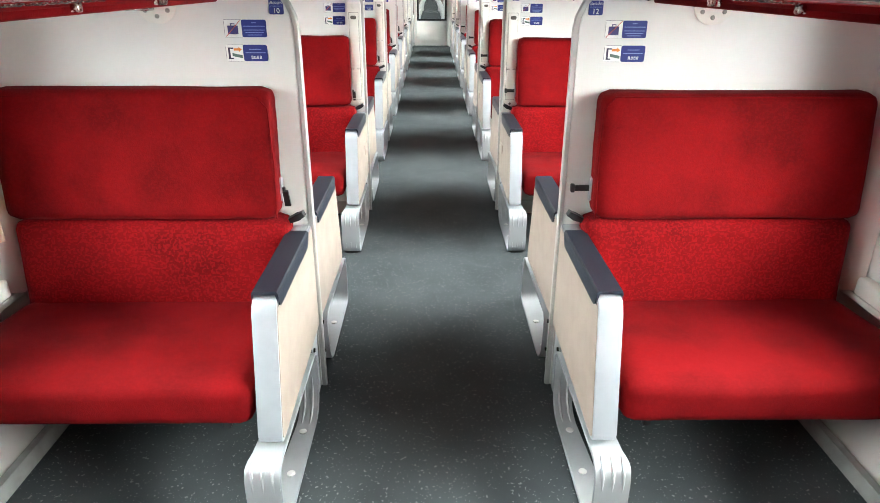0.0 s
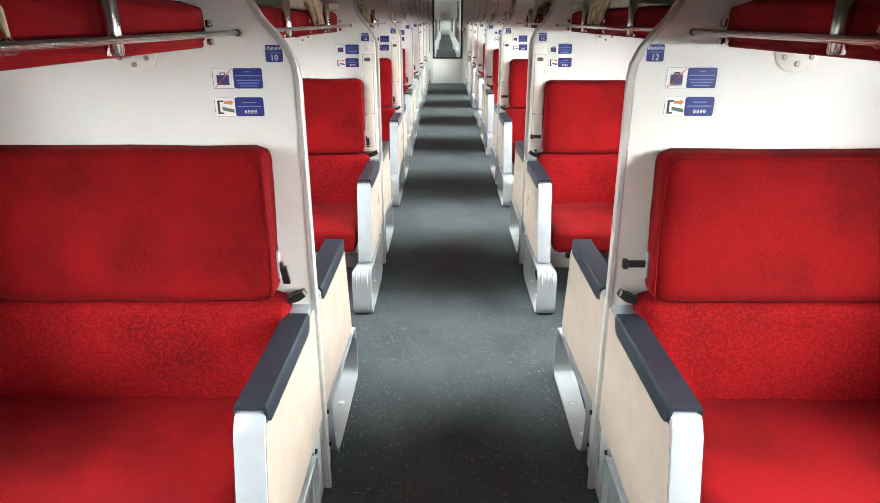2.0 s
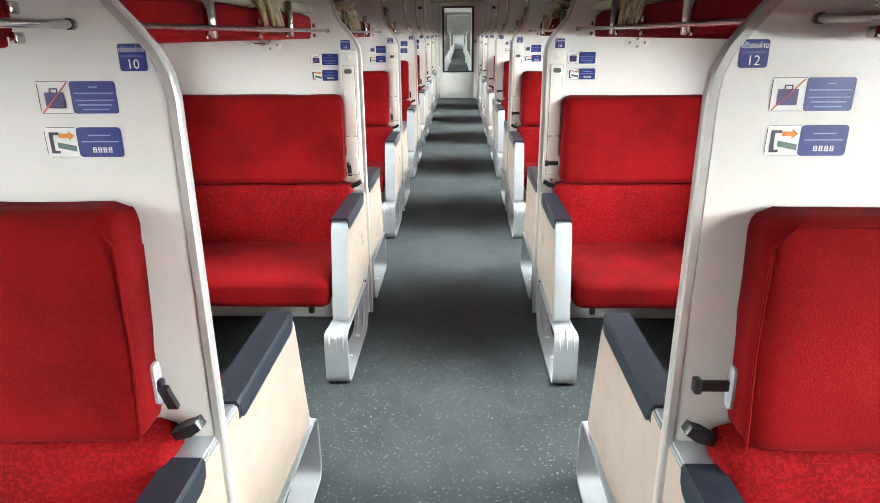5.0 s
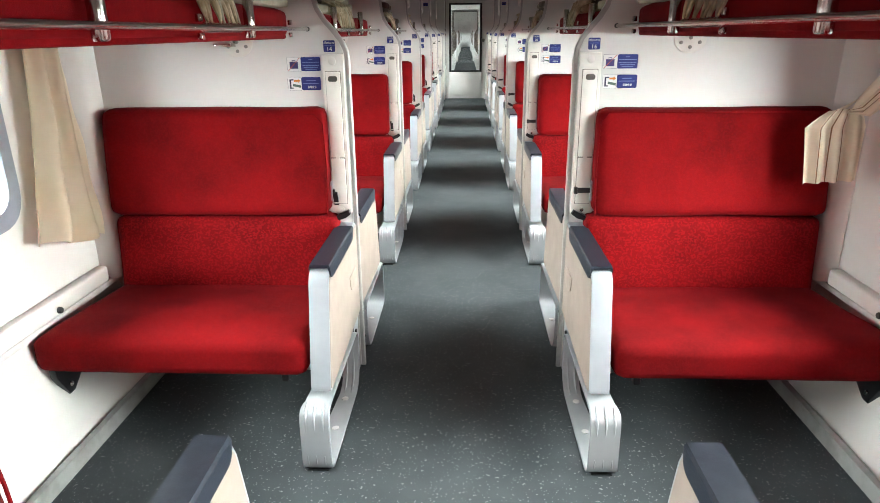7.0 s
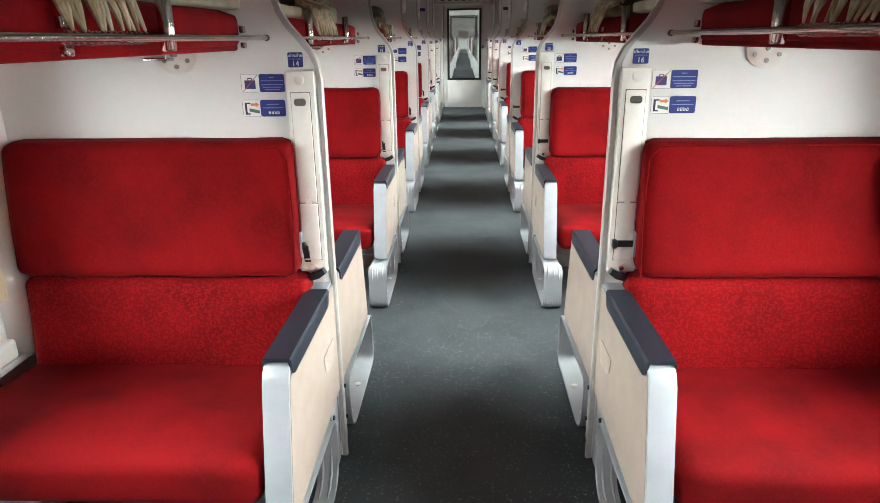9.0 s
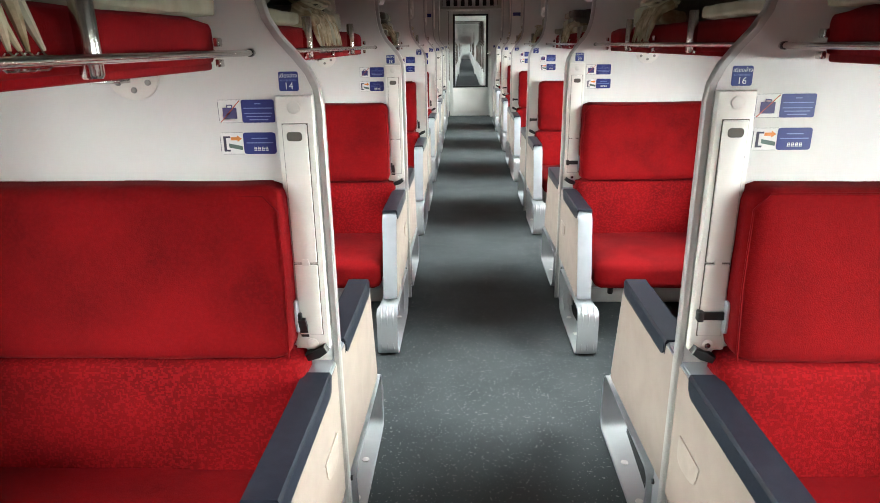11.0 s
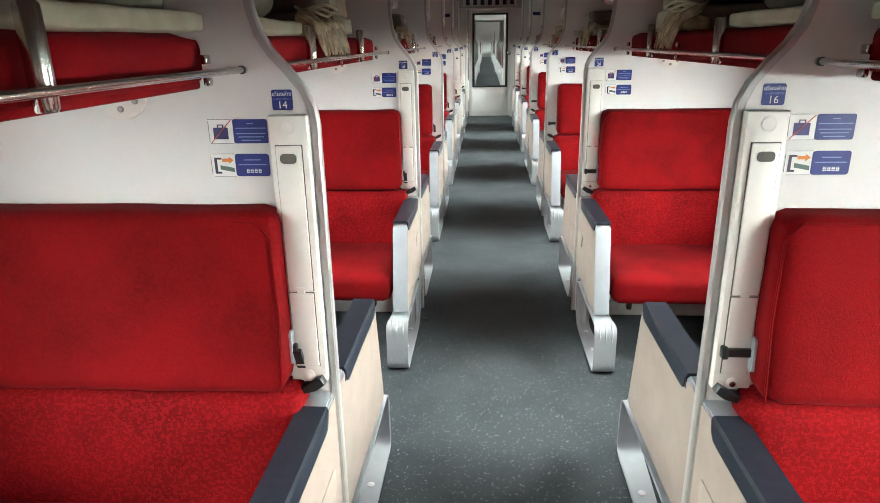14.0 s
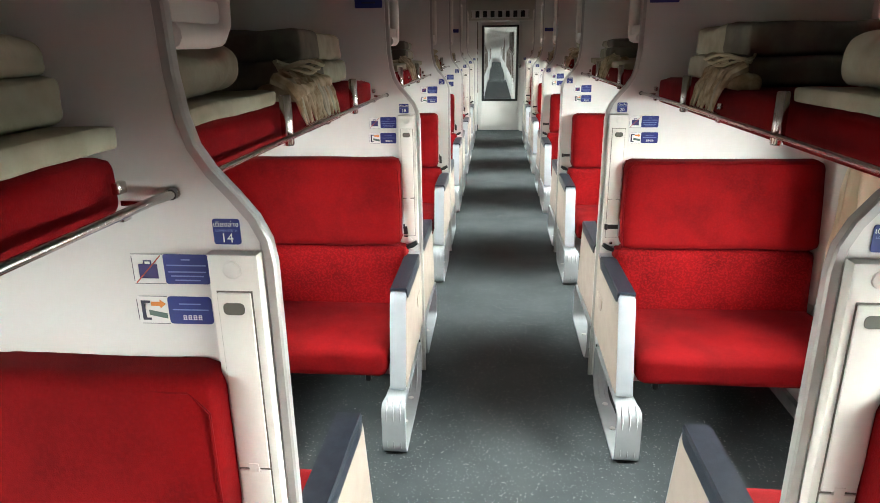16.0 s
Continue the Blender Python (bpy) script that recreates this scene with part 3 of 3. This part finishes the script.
def berth(side):
    b = thing("upper_berth", "red upholstered upper berth with a steel guard rail", "berth", "upper berths")
    m = Matrix.Diagonal((side, 1, 1, 1))
    y0, y1 = THICK + 0.025, PITCH - 0.035
    bm = B()
    soft(bm, 0.616, 1.45, y0, y1, 1.372, 1.472, 0.03, 18, 0.0025, side)
    part("mattress", bm, RED, b, m=m)
    bm = B()
    box(bm, 0.625, 1.445, y0 + 0.02, y1 - 0.02, 1.368, 1.386, 0.006)
    part("underside", bm, RED, b, "red covered underside board", m=m)
    bm = B()
    tube(bm, [(0.562, THICK, 1.401), (0.566, THICK + 0.05, 1.401), (0.572, 0.5, 1.401), (0.572, 1.5, 1.401), (0.566, PITCH - 0.05, 1.401), (0.556, PITCH, 1.401)], 0.0068, 10)
    rail = part("guard_rail", bm, STEEL, b, "polished steel rail", m=m)
    for y in (THICK + 0.008, PITCH - 0.008):
        bm = B()
        tube(bm, [(0.559, y - 0.005, 1.401), (0.559, y + 0.005, 1.401)], 0.0085, 12)
        part("rail_socket", bm, BLACK, rail, "dark rail socket", m=m)
    for y in (0.65, 1.43):
        bm = B()
        tube(bm, [(0.588, y, 1.500), (0.588, y, 1.496), (0.588, y, 1.42), (0.588, y, 1.381), (0.588, y, 1.376)], [0.012, 0.0150, 0.0150, 0.0150, 0.012], 16)
        part("guard_post", bm, STEEL, b, "short round steel post", m=m)
    for y in (y1 - 0.03, 1.12):
        bm = B()
        box(bm, 0.600, 0.612, y - 0.011, y + 0.011, 1.374, 1.390, 0.003)
        box(bm, 0.600, 0.612, y - 0.011, y + 0.011, 1.414, 1.432, 0.003)
        box(bm, 0.576, 0.606, y - 0.004, y + 0.004, 1.397, 1.405, 0.0015)
        part("rail_clamp", bm, STEEL, b, "steel rail clamp", m=m)
    return b


def bracket(side):
    b = thing("berth_bracket", "white steel berth bracket with four bolts on the partition", "bracket", "berth brackets")
    bm = B()
    prism(bm, round_poly([(0.768, 1.385), (0.768, 1.335), (0.80, 1.305), (0.848, 1.305), (0.882, 1.335), (0.882, 1.385)], [0, 0.02, 0.03, 0.03, 0.02, 0]), 0.0005, 0.006, "y", 0.001)
    pl = part("plate", bm, COLUMN, b, m=mirror(side, 1))
    for x, z in ((0.792, 1.342), (0.858, 1.342), (0.825, 1.358), (0.825, 1.326)):
        bm = B()
        disc(bm, (x, 0.006, z), (0, 1, 0), 0.0065, 0.006, 10)
        part("bolt", bm, BOLT, pl, "steel bolt", m=mirror(side, 1))
    if side < 0:
        bm = B()
        box(bm, 0.83, 0.90, 0.006, 0.05, 1.342, 1.352, 0.002)
        box(bm, 0.83, 0.836, 0.006, 0.05, 1.345, 1.38, 0.002)
        part("hook", bm, STEEL, b, "steel locking hook", m=mirror(side, 1))
    return b


def cloth_bundle(side, seed, half):
    """Gathered curtain with its hooks on the berth rail."""
    c = thing("curtain_bundle", "crumpled tan curtain gathered on rail hooks", "curtain", "gathered berth curtains")
    rnd = random.Random(seed)
    m = Matrix.Diagonal((side, 1, 1, 1))
    bm = B()
    soft(bm, 0.60, 0.72, -half, half, 1.475, 1.525, 0.024, 18, 0.022, seed)
    part("cloth", bm, BROWN, c, m=m)
    count = int(half * 2 / 0.02)
    for i in range(count):
        y = -half + 0.01 + i * 0.02 + rnd.uniform(-0.006, 0.006)
        x = 0.594 - rnd.uniform(0.0, 0.012)
        bm = B()
        tube(bm, [(x + 0.07, y, 1.528 + rnd.uniform(-0.012, 0.012)), (x + 0.028, y + rnd.uniform(-0.012, 0.012), 1.512 + rnd.uniform(-0.015, 0.012)), (x + 0.006, y + rnd.uniform(-0.008, 0.008), 1.474),
                  (x - 0.004, y + rnd.uniform(-0.010, 0.010), 1.44), (x - 0.012, y + rnd.uniform(-0.008, 0.008), 1.412)], [0.018, 0.015, 0.0095, 0.006, 0.0025], 7)
        pl = part("pleat", bm, BROWN if rnd.random() < 0.85 else LINEN, c, m=m)
        bm = B()
        pts = [(0.580 + 0.0095 * math.cos(a), y + 0.003 * math.sin(2 * a), 1.401 + 0.0105 * math.sin(a)) for a in [j * math.pi / 5 for j in range(11)]]
        tube(bm, pts, 0.0014, 5, False)
        part("ring", bm, STEEL, pl, "small steel curtain ring", m=m)
    if seed % 2:
        bm = B()
        for q in range(3):
            tube(bm, [(0.66 + 0.05 * math.cos(a) * (1 + 0.2 * q), 0.05 + 0.09 * math.sin(a), 1.545 + 0.01 * q + 0.008 * math.sin(3 * a + q)) for a in [j * math.pi / 8 for j in range(16)]], 0.005, 6)
        part("cord", bm, KRAFT, c, "coiled tan cord", m=m)
    return c


def bedding(side, k):
    """Folded linen on an upper berth."""
    y0 = k * PITCH
    m = Matrix.Diagonal((side, 1, 1, 1))
    pad = thing("mattress_pad", "thin beige linen pad folded on the red berth", "bedding", "linen pads", at=(XC, y0, 0))
    bm = B()
    a, b = (0.12, 0.66) if k % 2 else (0.7, 1.962)
    soft(bm, 0.612, 1.36, a, b, 1.472, 1.512, 0.013, 18, 0.007, k + side)
    part("cloth", bm, LINEN, pad, m=m)
    for j, (x0, x1, ya, yb, z0, z1) in enumerate(((0.675, 1.30, 1.45, 1.955, 1.513, 1.580), (0.68, 1.28, 1.47, 1.945, 1.580, 1.632)) if k % 2 == 0 else
                                                 ((0.69, 1.25, 1.22, 1.80, 1.475, 1.562), (0.72, 1.28, 1.25, 1.84, 1.562, 1.66), (0.66, 1.06, 0.12, 0.60, 1.513, 1.62))):
        nm = "pillow" if k % 2 and j == 2 else "folded_blanket"
        t = thing(nm, "plump beige pillow on the linen pad" if nm == "pillow" else "folded beige blanket lying on the berth", nm.split("_")[-1], "bedding on the berths", at=(XC, y0, 0))
        bm = B()
        soft(bm, x0, x1, ya, yb, z0, z1, 0.05 if nm == "pillow" else 0.020, 20, 0.015, k * 3 + j + side)
        part("cloth", bm, LINEN, t, m=m)
        if nm == "folded_blanket":
            bm = B()
            soft(bm, x0 - 0.006, x1 + 0.006, ya - 0.006, ya + (yb - ya) * 0.38, z0 - 0.0, z1 + 0.005, 0.022, 14, 0.013, k * 3 + j + side)
            part("sleeve", bm, SLEEVE, t, "grey-brown cloth sleeve round one end", m=m)


for side in (-1, 1):
    fb, fk = berth(side), bracket(side)
    fb.location, fk.location = (XC, 0, 0), (XC, 0, 0)
    for k in range(FIRST, LAST + 1):
        if k:
            copy_thing(fb, Matrix.Translation((XC, k * PITCH, 0)))
            copy_thing(fk, Matrix.Translation((XC, k * PITCH, 0)))
        bedding(side, k)
    for q in range(2):
        cb = cloth_bundle(side, 11 + q + 5 * side, (0.19 if side < 0 else 0.12) if q else 0.13)
        ks = [k for k in range(FIRST, LAST + 1) if k % 2 == q]
        for i, k in enumerate(ks):
            mm = Matrix.Translation((XC, k * PITCH + ((0.98 if side < 0 else 1.20) if q else 1.20), 0))
            if i == 0:
                cb.matrix_basis = mm
            else:
                copy_thing(cb, mm)


def grab(side):
    g = thing("grab_handle", "white moulded grab handle on the partition edge", "handle", "white grab handles")
    m = Matrix.Diagonal((side, 1, 1, 1))
    bm = B()
    tube(bm, [(0.545, THICK, 2.12), (0.545, 0.16, 2.12), (0.545, 0.195, 2.10), (0.545, 0.205, 2.05), (0.545, 0.205, 1.68), (0.545, 0.200, 1.65), (0.545, 0.18, 1.632), (0.545, 0.14, 1.63), (0.545, THICK, 1.63)], 0.021, 12)
    part("bar", bm, COLUMN, g, m=m)
    bm = B()
    box(bm, 0.535, 0.560, THICK, 0.19, 1.63, 1.685, 0.006)
    part("bottom_plate", bm, COLUMN, g, m=m)
    return g


# ---------- signs ----------


def words(text, size, x, z, material, parent, name="lettering", align="CENTER"):
    cu = bpy.data.curves.new(name, "FONT")
    cu.body, cu.size, cu.align_x, cu.align_y, cu.extrude = text, size, align, "CENTER", 0.0001
    cu.resolution_u = 2
    tmp = bpy.data.objects.new(name, cu)
    scene.collection.objects.link(tmp)
    me = bpy.data.meshes.new_from_object(tmp.evaluated_get(bpy.context.evaluated_depsgraph_get()))
    bpy.data.objects.remove(tmp)
    me.transform(Matrix.Translation((x, -0.0026, z)) @ Matrix.Rotation(radians(90), 4, "X"))
    me.materials.clear()
    me.materials.append(material)
    ob = new(name, me)
    ob.parent = parent
    return ob


def flat(bm, poly, d0=0.0018, d1=0.0023):
    return prism(bm, poly, -d0, -d1, "y")


def rect(x0, x1, z0, z1):
    return [(x0, z0), (x1, z0), (x1, z1), (x0, z1)]


def number_sign(n):
    s = thing("berth_sign", "small blue berth number sign with white figures", "sign", "berth number signs")
    part("plate", prism(B(), round_poly(rect(-0.0215, 0.0215, -0.0205, 0.0205), 0.005), -0.0003, -0.0018, "y"), BLUE, s)
    words("\u0e40\u0e15\u0e35\u0e22\u0e07\u0e25\u0e48\u0e32\u0e07", 0.0115, 0, 0.0115, PAPER, s)
    words("LOWER BERTH", 0.0052, 0, 0.0018, PALE, s)
    words(str(n), 0.021, 0, -0.0105, PAPER, s, "number")
    return s


def luggage_sign():
    s = thing("luggage_sign", "white and blue no-luggage notice with crossed suitcase", "sign", "luggage notices")
    part("plate", prism(B(), round_poly(rect(-0.063, 0.063, -0.0255, 0.0255), 0.006), -0.0003, -0.0012, "y"), PAPER, s)
    part("blue_field", flat(B(), round_poly(rect(-0.011, 0.0625, -0.025, 0.025), 0.005), 0.0012, 0.0017), BLUE, s)
    bm = B()
    for p in (rect(-0.053, -0.022, -0.016, 0.008), rect(-0.044, -0.042, 0.008, 0.014), rect(-0.033, -0.031, 0.008, 0.014), rect(-0.044, -0.031, 0.0125, 0.0145)):
        flat(bm, p)
    case = part("suitcase", bm, PURPLE, s, "dark violet suitcase symbol")
    bm = B()
    flat(bm, [(-0.0602, -0.0230), (-0.0586, -0.0242), (-0.0133, 0.0224), (-0.0149, 0.0236)], 0.0026, 0.0029)
    part("slash", bm, CRIMSON, case, "thin dark red slash")
    bm = B()
    flat(bm, round_poly(rect(-0.0627, -0.0105, -0.0252, -0.0245), 0))
    flat(bm, rect(-0.0627, -0.0105, 0.0245, 0.0252))
    flat(bm, rect(-0.0630, -0.0622, -0.021, 0.021))
    part("border", bm, INK, s)
    for z, w in ((0.016, 0.007), (0.0065, 0.032), (-0.0045, 0.031), (-0.0115, 0.027), (-0.0185, 0.021)):
        part("text_line", flat(B(), rect(0.026 - w, 0.026 + w, z - 0.0010, z + 0.0010)), PALE, s, "unreadable pale line of text")
    return s


def pull_sign():
    s = thing("pull_sign", "white and blue pull-handle notice with orange arrow", "sign", "pull-handle notices")
    part("plate", prism(B(), round_poly(rect(-0.063, 0.063, -0.0245, 0.0245), 0.008), -0.0003, -0.0012, "y"), PAPER, s)
    part("blue_field", flat(B(), round_poly(rect(-0.011, 0.0625, -0.024, 0.024), 0.007), 0.0012, 0.0017), BLUE, s)
    bm = B()
    for p in (rect(-0.056, -0.050, -0.018, 0.016), rect(-0.050, -0.040, 0.012, 0.016), rect(-0.050, -0.042, -0.018, -0.014)):
        flat(bm, p)
    part("handle_symbol", bm, INK, s)
    part("lever_symbol", flat(B(), [(-0.044, 0.000), (-0.014, -0.006), (-0.014, -0.015), (-0.044, -0.009)]), GREEN, s)
    part("arrow", flat(B(), [(-0.039, 0.007), (-0.024, 0.007), (-0.024, 0.003), (-0.014, 0.0105), (-0.024, 0.018), (-0.024, 0.014), (-0.039, 0.014)]), ORANGE, s, "orange arrow")
    bm = B()
    flat(bm, rect(-0.058, -0.0105, -0.0242, -0.0235))
    flat(bm, rect(-0.058, -0.0105, 0.0235, 0.0242))
    flat(bm, rect(-0.0630, -0.0622, -0.018, 0.018))
    part("border", bm, INK, s)
    for z, w in ((0.011, 0.018), (0.001, 0.030)):
        part("text_line", flat(B(), rect(0.026 - w, 0.026 + w, z - 0.0010, z + 0.0010)), PALE, s, "unreadable pale line of text")
    for i in range(4):
        bm = B()
        x = 0.012 + i * 0.0085
        flat(bm, rect(x, x + 0.0066, -0.0165, -0.0152))
        flat(bm, rect(x, x + 0.0066, -0.0124, -0.0112))
        flat(bm, rect(x + 0.0008, x + 0.0058, -0.0092, -0.0082))
        flat(bm, rect(x + 0.0008, x + 0.0019, -0.0165, -0.0082))
        flat(bm, rect(x + 0.0047, x + 0.0058, -0.0165, -0.0082))
        part("character_bar", bm, PAPER, s, "white character shape")
    return s


l0, p0 = luggage_sign(), pull_sign()
used = False
for k in range(FIRST, LAST + 2):
    for side in (-1, 1):
        col = k in COLUMNS
        dz = -0.014 if col else 0.0
        y = k * PITCH if k <= LAST else END
        n = 10 + 4 * k + (0 if side < 0 else 2)
        number_sign(n).location = (XC + side * (0.484 if col else 0.474), y, 1.352 + dz * 0.8)
        if k > LAST:
            continue
        for first, z, dx in ((l0, 1.292, 0.0), (p0, 1.2215, 0.003)):
            x = 0.583 if col else 0.571
            mm = Matrix.Translation((XC + side * (x + dx), y, z + dz))
            if used:
                copy_thing(first, mm)
            else:
                first.matrix_basis = mm
        used = True


def upper_sign():
    s = thing("upper_berth_sign", "small dark blue plate high on the partition", "sign", "upper berth plates")
    part("plate", prism(B(), round_poly(rect(-0.060, 0.060, -0.022, 0.022), 0.005), -0.0003, -0.003, "y"), BLUE, s)
    part("text_line", flat(B(), rect(-0.03, 0.03, -0.004, 0.004), 0.003, 0.0034), INK, s)
    return s


us = upper_sign()
for side in (-1, 1):
    g = grab(side)
    g.location = (XC, 0, 0)
    for k in range(FIRST, LAST + 1):
        if k:
            copy_thing(g, Matrix.Translation((XC, k * PITCH, 0)))
        if k not in (2, 5):
            continue
        mm = Matrix.Translation((XC + side * 0.625, k * PITCH, 1.79))
        if side < 0 and k == 2:
            us.matrix_basis = mm
        else:
            copy_thing(us, mm)

# ---------- window curtains ----------


def curtain(side):
    """A cream curtain that hangs in folds beside the window."""
    c = thing("window_curtain", "cream curtain hanging in folds beside the window", "curtain", "window curtains")
    bm = B()
    nu, nv = 40, 16
    grid = []
    for j in range(nv + 1):
        v = j / nv
        row = []
        for i in range(nu + 1):
            u = i / nu
            y = (1.61 - 0.11 * v * v) * (1 - u) + (1.80 + 0.06 * v * v) * u + 0.006 * noise.noise((u * 9, v * 4, 1))
            x = 1.372 + 0.034 * math.sin(u * 15 + 0.9 * math.sin(v * 2.5)) * (0.55 + 0.45 * v) + 0.008 * noise.noise((u * 7, v * 5, 5))
            z = 1.38 - v * (0.655 + 0.07 * u) + 0.010 * math.sin(u * 9) * v
            row.append(bm.verts.new((side * x, y, z)))
        grid.append(row)
    for a, b in zip(grid, grid[1:]):
        for i in range(nu):
            bm.faces.new((a[i], a[i + 1], b[i + 1], b[i]))
    bmesh.ops.solidify(bm, geom=bm.faces[:], thickness=0.002)
    part("cloth", bm, CURTAIN, c, sharp=85)
    return c


def knotted_curtain(side):
    """A curtain drawn down to a knot, its tail folded over the seat back."""
    c = thing("tied_curtain", "cream striped curtain tied back over the seat", "curtain", "window curtains")
    for nm, mtl, cols in (("cloth", CURTAIN, range(0, 28)), ("stripe", STRIPE, (6, 12, 17))):
        bm = B()
        nu, nv = 28, 22

        def at(i, j, out=0.0):
            u, v = i / nu - 0.5, j / nv
            f = 0.010 * math.sin(i * 0.75 + 0.5 * math.sin(v * 5))
            if v < 0.45:
                t = v / 0.45
                w = 0.19 * (1 - t) + 0.07 * t
                return (side * (1.42 - 0.10 * t + f - out), 1.52 + 0.25 * t + u * w, 1.375 - 0.265 * t * (0.75 + 0.25 * t) + u * w * 0.7 * t)
            t = (v - 0.45) / 0.55
            g = min(1.0, t * 4)
            x = (1.31 + u * 0.06) * (1 - g) + (1.275 + 0.015 * t + u * (0.215 - 0.03 * t)) * g
            return (side * x, 1.79 + 0.02 * (1 - g) - 0.012 * math.sin(g * 3.1) + f * 1.3 * g - out, 1.115 + 0.020 * math.sin(g * 3.1) * (1 - 2 * u * u) - 0.255 * max(0, t - 0.06) + 0.012 * u * t)
        for i in cols:
            for j in range(nv):
                o = 0.0025 if nm == "stripe" else 0.0
                e = 0.35 if nm == "stripe" else 1
                q = [bm.verts.new(at(i, j, o)), bm.verts.new(at(i + e, j, o)), bm.verts.new(at(i + e, j + 1, o)), bm.verts.new(at(i, j + 1, o))]
                bm.faces.new(q)
        bmesh.ops.remove_doubles(bm, verts=bm.verts[:], dist=0.0002)
        bmesh.ops.solidify(bm, geom=bm.faces[:], thickness=0.0015)
        part(nm, bm, mtl, c, sharp=85)
    return c


cl = curtain(-1)
cl.location = (XC, 0, 0)
for k in range(FIRST, LAST + 1):
    if k:
        # the first bay's curtain is pushed into the corner
        tuck = Matrix.Translation((0, 1.04, 0)) @ Matrix.Diagonal((1, 0.45, 1, 1)) if k == FIRST else Matrix.Identity(4)
        copy_thing(cl, Matrix.Translation((XC, k * PITCH, 0)) @ tuck)
cr = curtain(1)
cr.location = (XC, PITCH, 0)
for k in range(2, LAST + 1):
    copy_thing(cr, Matrix.Translation((XC, k * PITCH, 0)))
knotted_curtain(1).location = (XC, 0, 0)

# ---------- the carriages beyond the door ----------
gang = thing("next_carriage", "further carriages seen through the end door window", "carriage")
Y0, Y1 = END + 0.5, END + 52
GREYRED = mat("far_red_velour", (0.16, 0.004, 0.006), 0.85, 0, (0.12, 0.003, 0.004), 5)
part("floor", box(B(), -1.4, 1.4, Y0, Y1, -0.08, 0), FLOOR, gang, "dark grey vinyl floor")
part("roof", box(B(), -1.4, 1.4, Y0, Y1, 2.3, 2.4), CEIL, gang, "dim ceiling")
part("far_wall", box(B(), -1.4, 1.4, Y1, Y1 + 0.1, 0, 2.4), GREYCAR, gang)
bm = B()
for s in (-1, 1):
    prism(bm, [(s * x, z) for x, z in EDGE] + [(s * 1.4, CEILZ - 0.14), (s * 1.4, 0.02)], 0, 0.04, "y")
slab = part("cross_wall", bm, GREYCAR, gang)
bm = B()
for s in (-1, 1):
    box(bm, s * 0.405, s * 0.436, -0.012, -0.001, 0.67, 1.30)
    box(bm, s * 0.530, s * 0.560, -0.012, -0.001, 1.52, 2.28)
    prism(bm, [(s * 0.405, 1.30), (s * 0.436, 1.30), (s * 0.560, 1.52), (s * 0.530, 1.52)], -0.012, -0.001, "y")
strips = part("edge_strip", bm, JOINT, gang, "dark partition edge strips")
# dark sheet under the roof paints the shade between grille slats
bm = B()
box(bm, -0.55, 0.55, -0.35, 0.35, 2.285, 2.298)
cover = part("grille_strip", bm, DARK_GAP, gang, "dark sheet in place of the ceiling grille's shaded slots")
bm = B()
for s in (-1, 1):
    for f in (-1, 1):
        box(bm, s * 0.425, s * 0.49, f * 0.03, f * 0.58, 0.26, 0.66, 0.006)
        box(bm, s * 0.425, s * 0.50, f * 0.56, f * 0.69, 0.0, 0.25, 0.006)
rests = part("armrest_row", bm, GREYCAR, gang)
bm = B()
for s in (-1, 1):
    for f in (-1, 1):
        box(bm, s * 0.50, s * 1.36, f * 0.03, f * 0.61, 0.32, 0.44, 0.01)
        box(bm, s * 0.50, s * 1.36, f * 0.03, f * 0.13, 0.44, 1.12, 0.01)
bench = part("bench", bm, GREYRED, gang, "red bench seats")
bm = B()
for s in (-1, 1):
    box(bm, s * 0.60, s * 1.40, -0.97, 0.97, 1.38, 1.48)
shelf = part("berth_row", bm, GREYRED, gang, "red upper berths")
bm = B()
for s in (-1, 1):
    box(bm, s * 1.40, s * 1.44, -1.0, 1.0, 0.0, 0.85)
    box(bm, s * 1.40, s * 1.44, -1.0, 1.0, 1.42, 2.30)
    box(bm, s * 1.40, s * 1.44, -1.0, -0.5, 0.85, 1.42)
    box(bm, s * 1.40, s * 1.44, 0.5, 1.0, 0.85, 1.42)
flank = part("side_wall", bm, GREYCAR, gang)
bm = B()
box(bm, -1.4, -0.36, 0, 0.08, 0, 2.30)
box(bm, 0.36, 1.4, 0, 0.08, 0, 2.30)
box(bm, -0.36, 0.36, 0, 0.08, 1.90, 2.30)
gate = part("bulkhead", bm, GREYCAR, gang)
for i in range(25):
    y = Y0 + 0.4 + i * 2.0 + (1.6 if i > 8 else 0) + (1.6 if i > 16 else 0)
    for first, dy in ((slab, 0.0), (strips, 0.0), (cover, 0.9), (rests, 0.0), (bench, 0.0), (shelf, 1.0), (flank, 1.0)):
        o = first if i == 0 else first.copy()
        if i:
            scene.collection.objects.link(o)
        o.location = (XC, y + dy, 0)
gate.location = (XC, Y0 + 18.6, 0)
g2 = gate.copy()
scene.collection.objects.link(g2)
g2.location = (XC, Y0 + 36.2, 0)
bm = B()
for x0, x1, z0, z1 in ((-0.36, -0.29, 0.0, 2.02), (0.29, 0.36, 0.0, 2.02), (-0.29, 0.29, 1.84, 2.02)):
    box(bm, XC + x0, XC + x1, END + 0.42, END + 0.48, z0, z1, 0.004)
part("gangway_frame", bm, GREYCAR, gang, "pale gangway door frame")
for i in range(11):
    part("vent_slat", box(B(), XC - 0.50 + i * 0.092, XC - 0.445 + i * 0.092, Y0 + 1.0, Y0 + 1.6, 2.25, 2.280), PAPER, gang, "white slat of the ceiling grille")
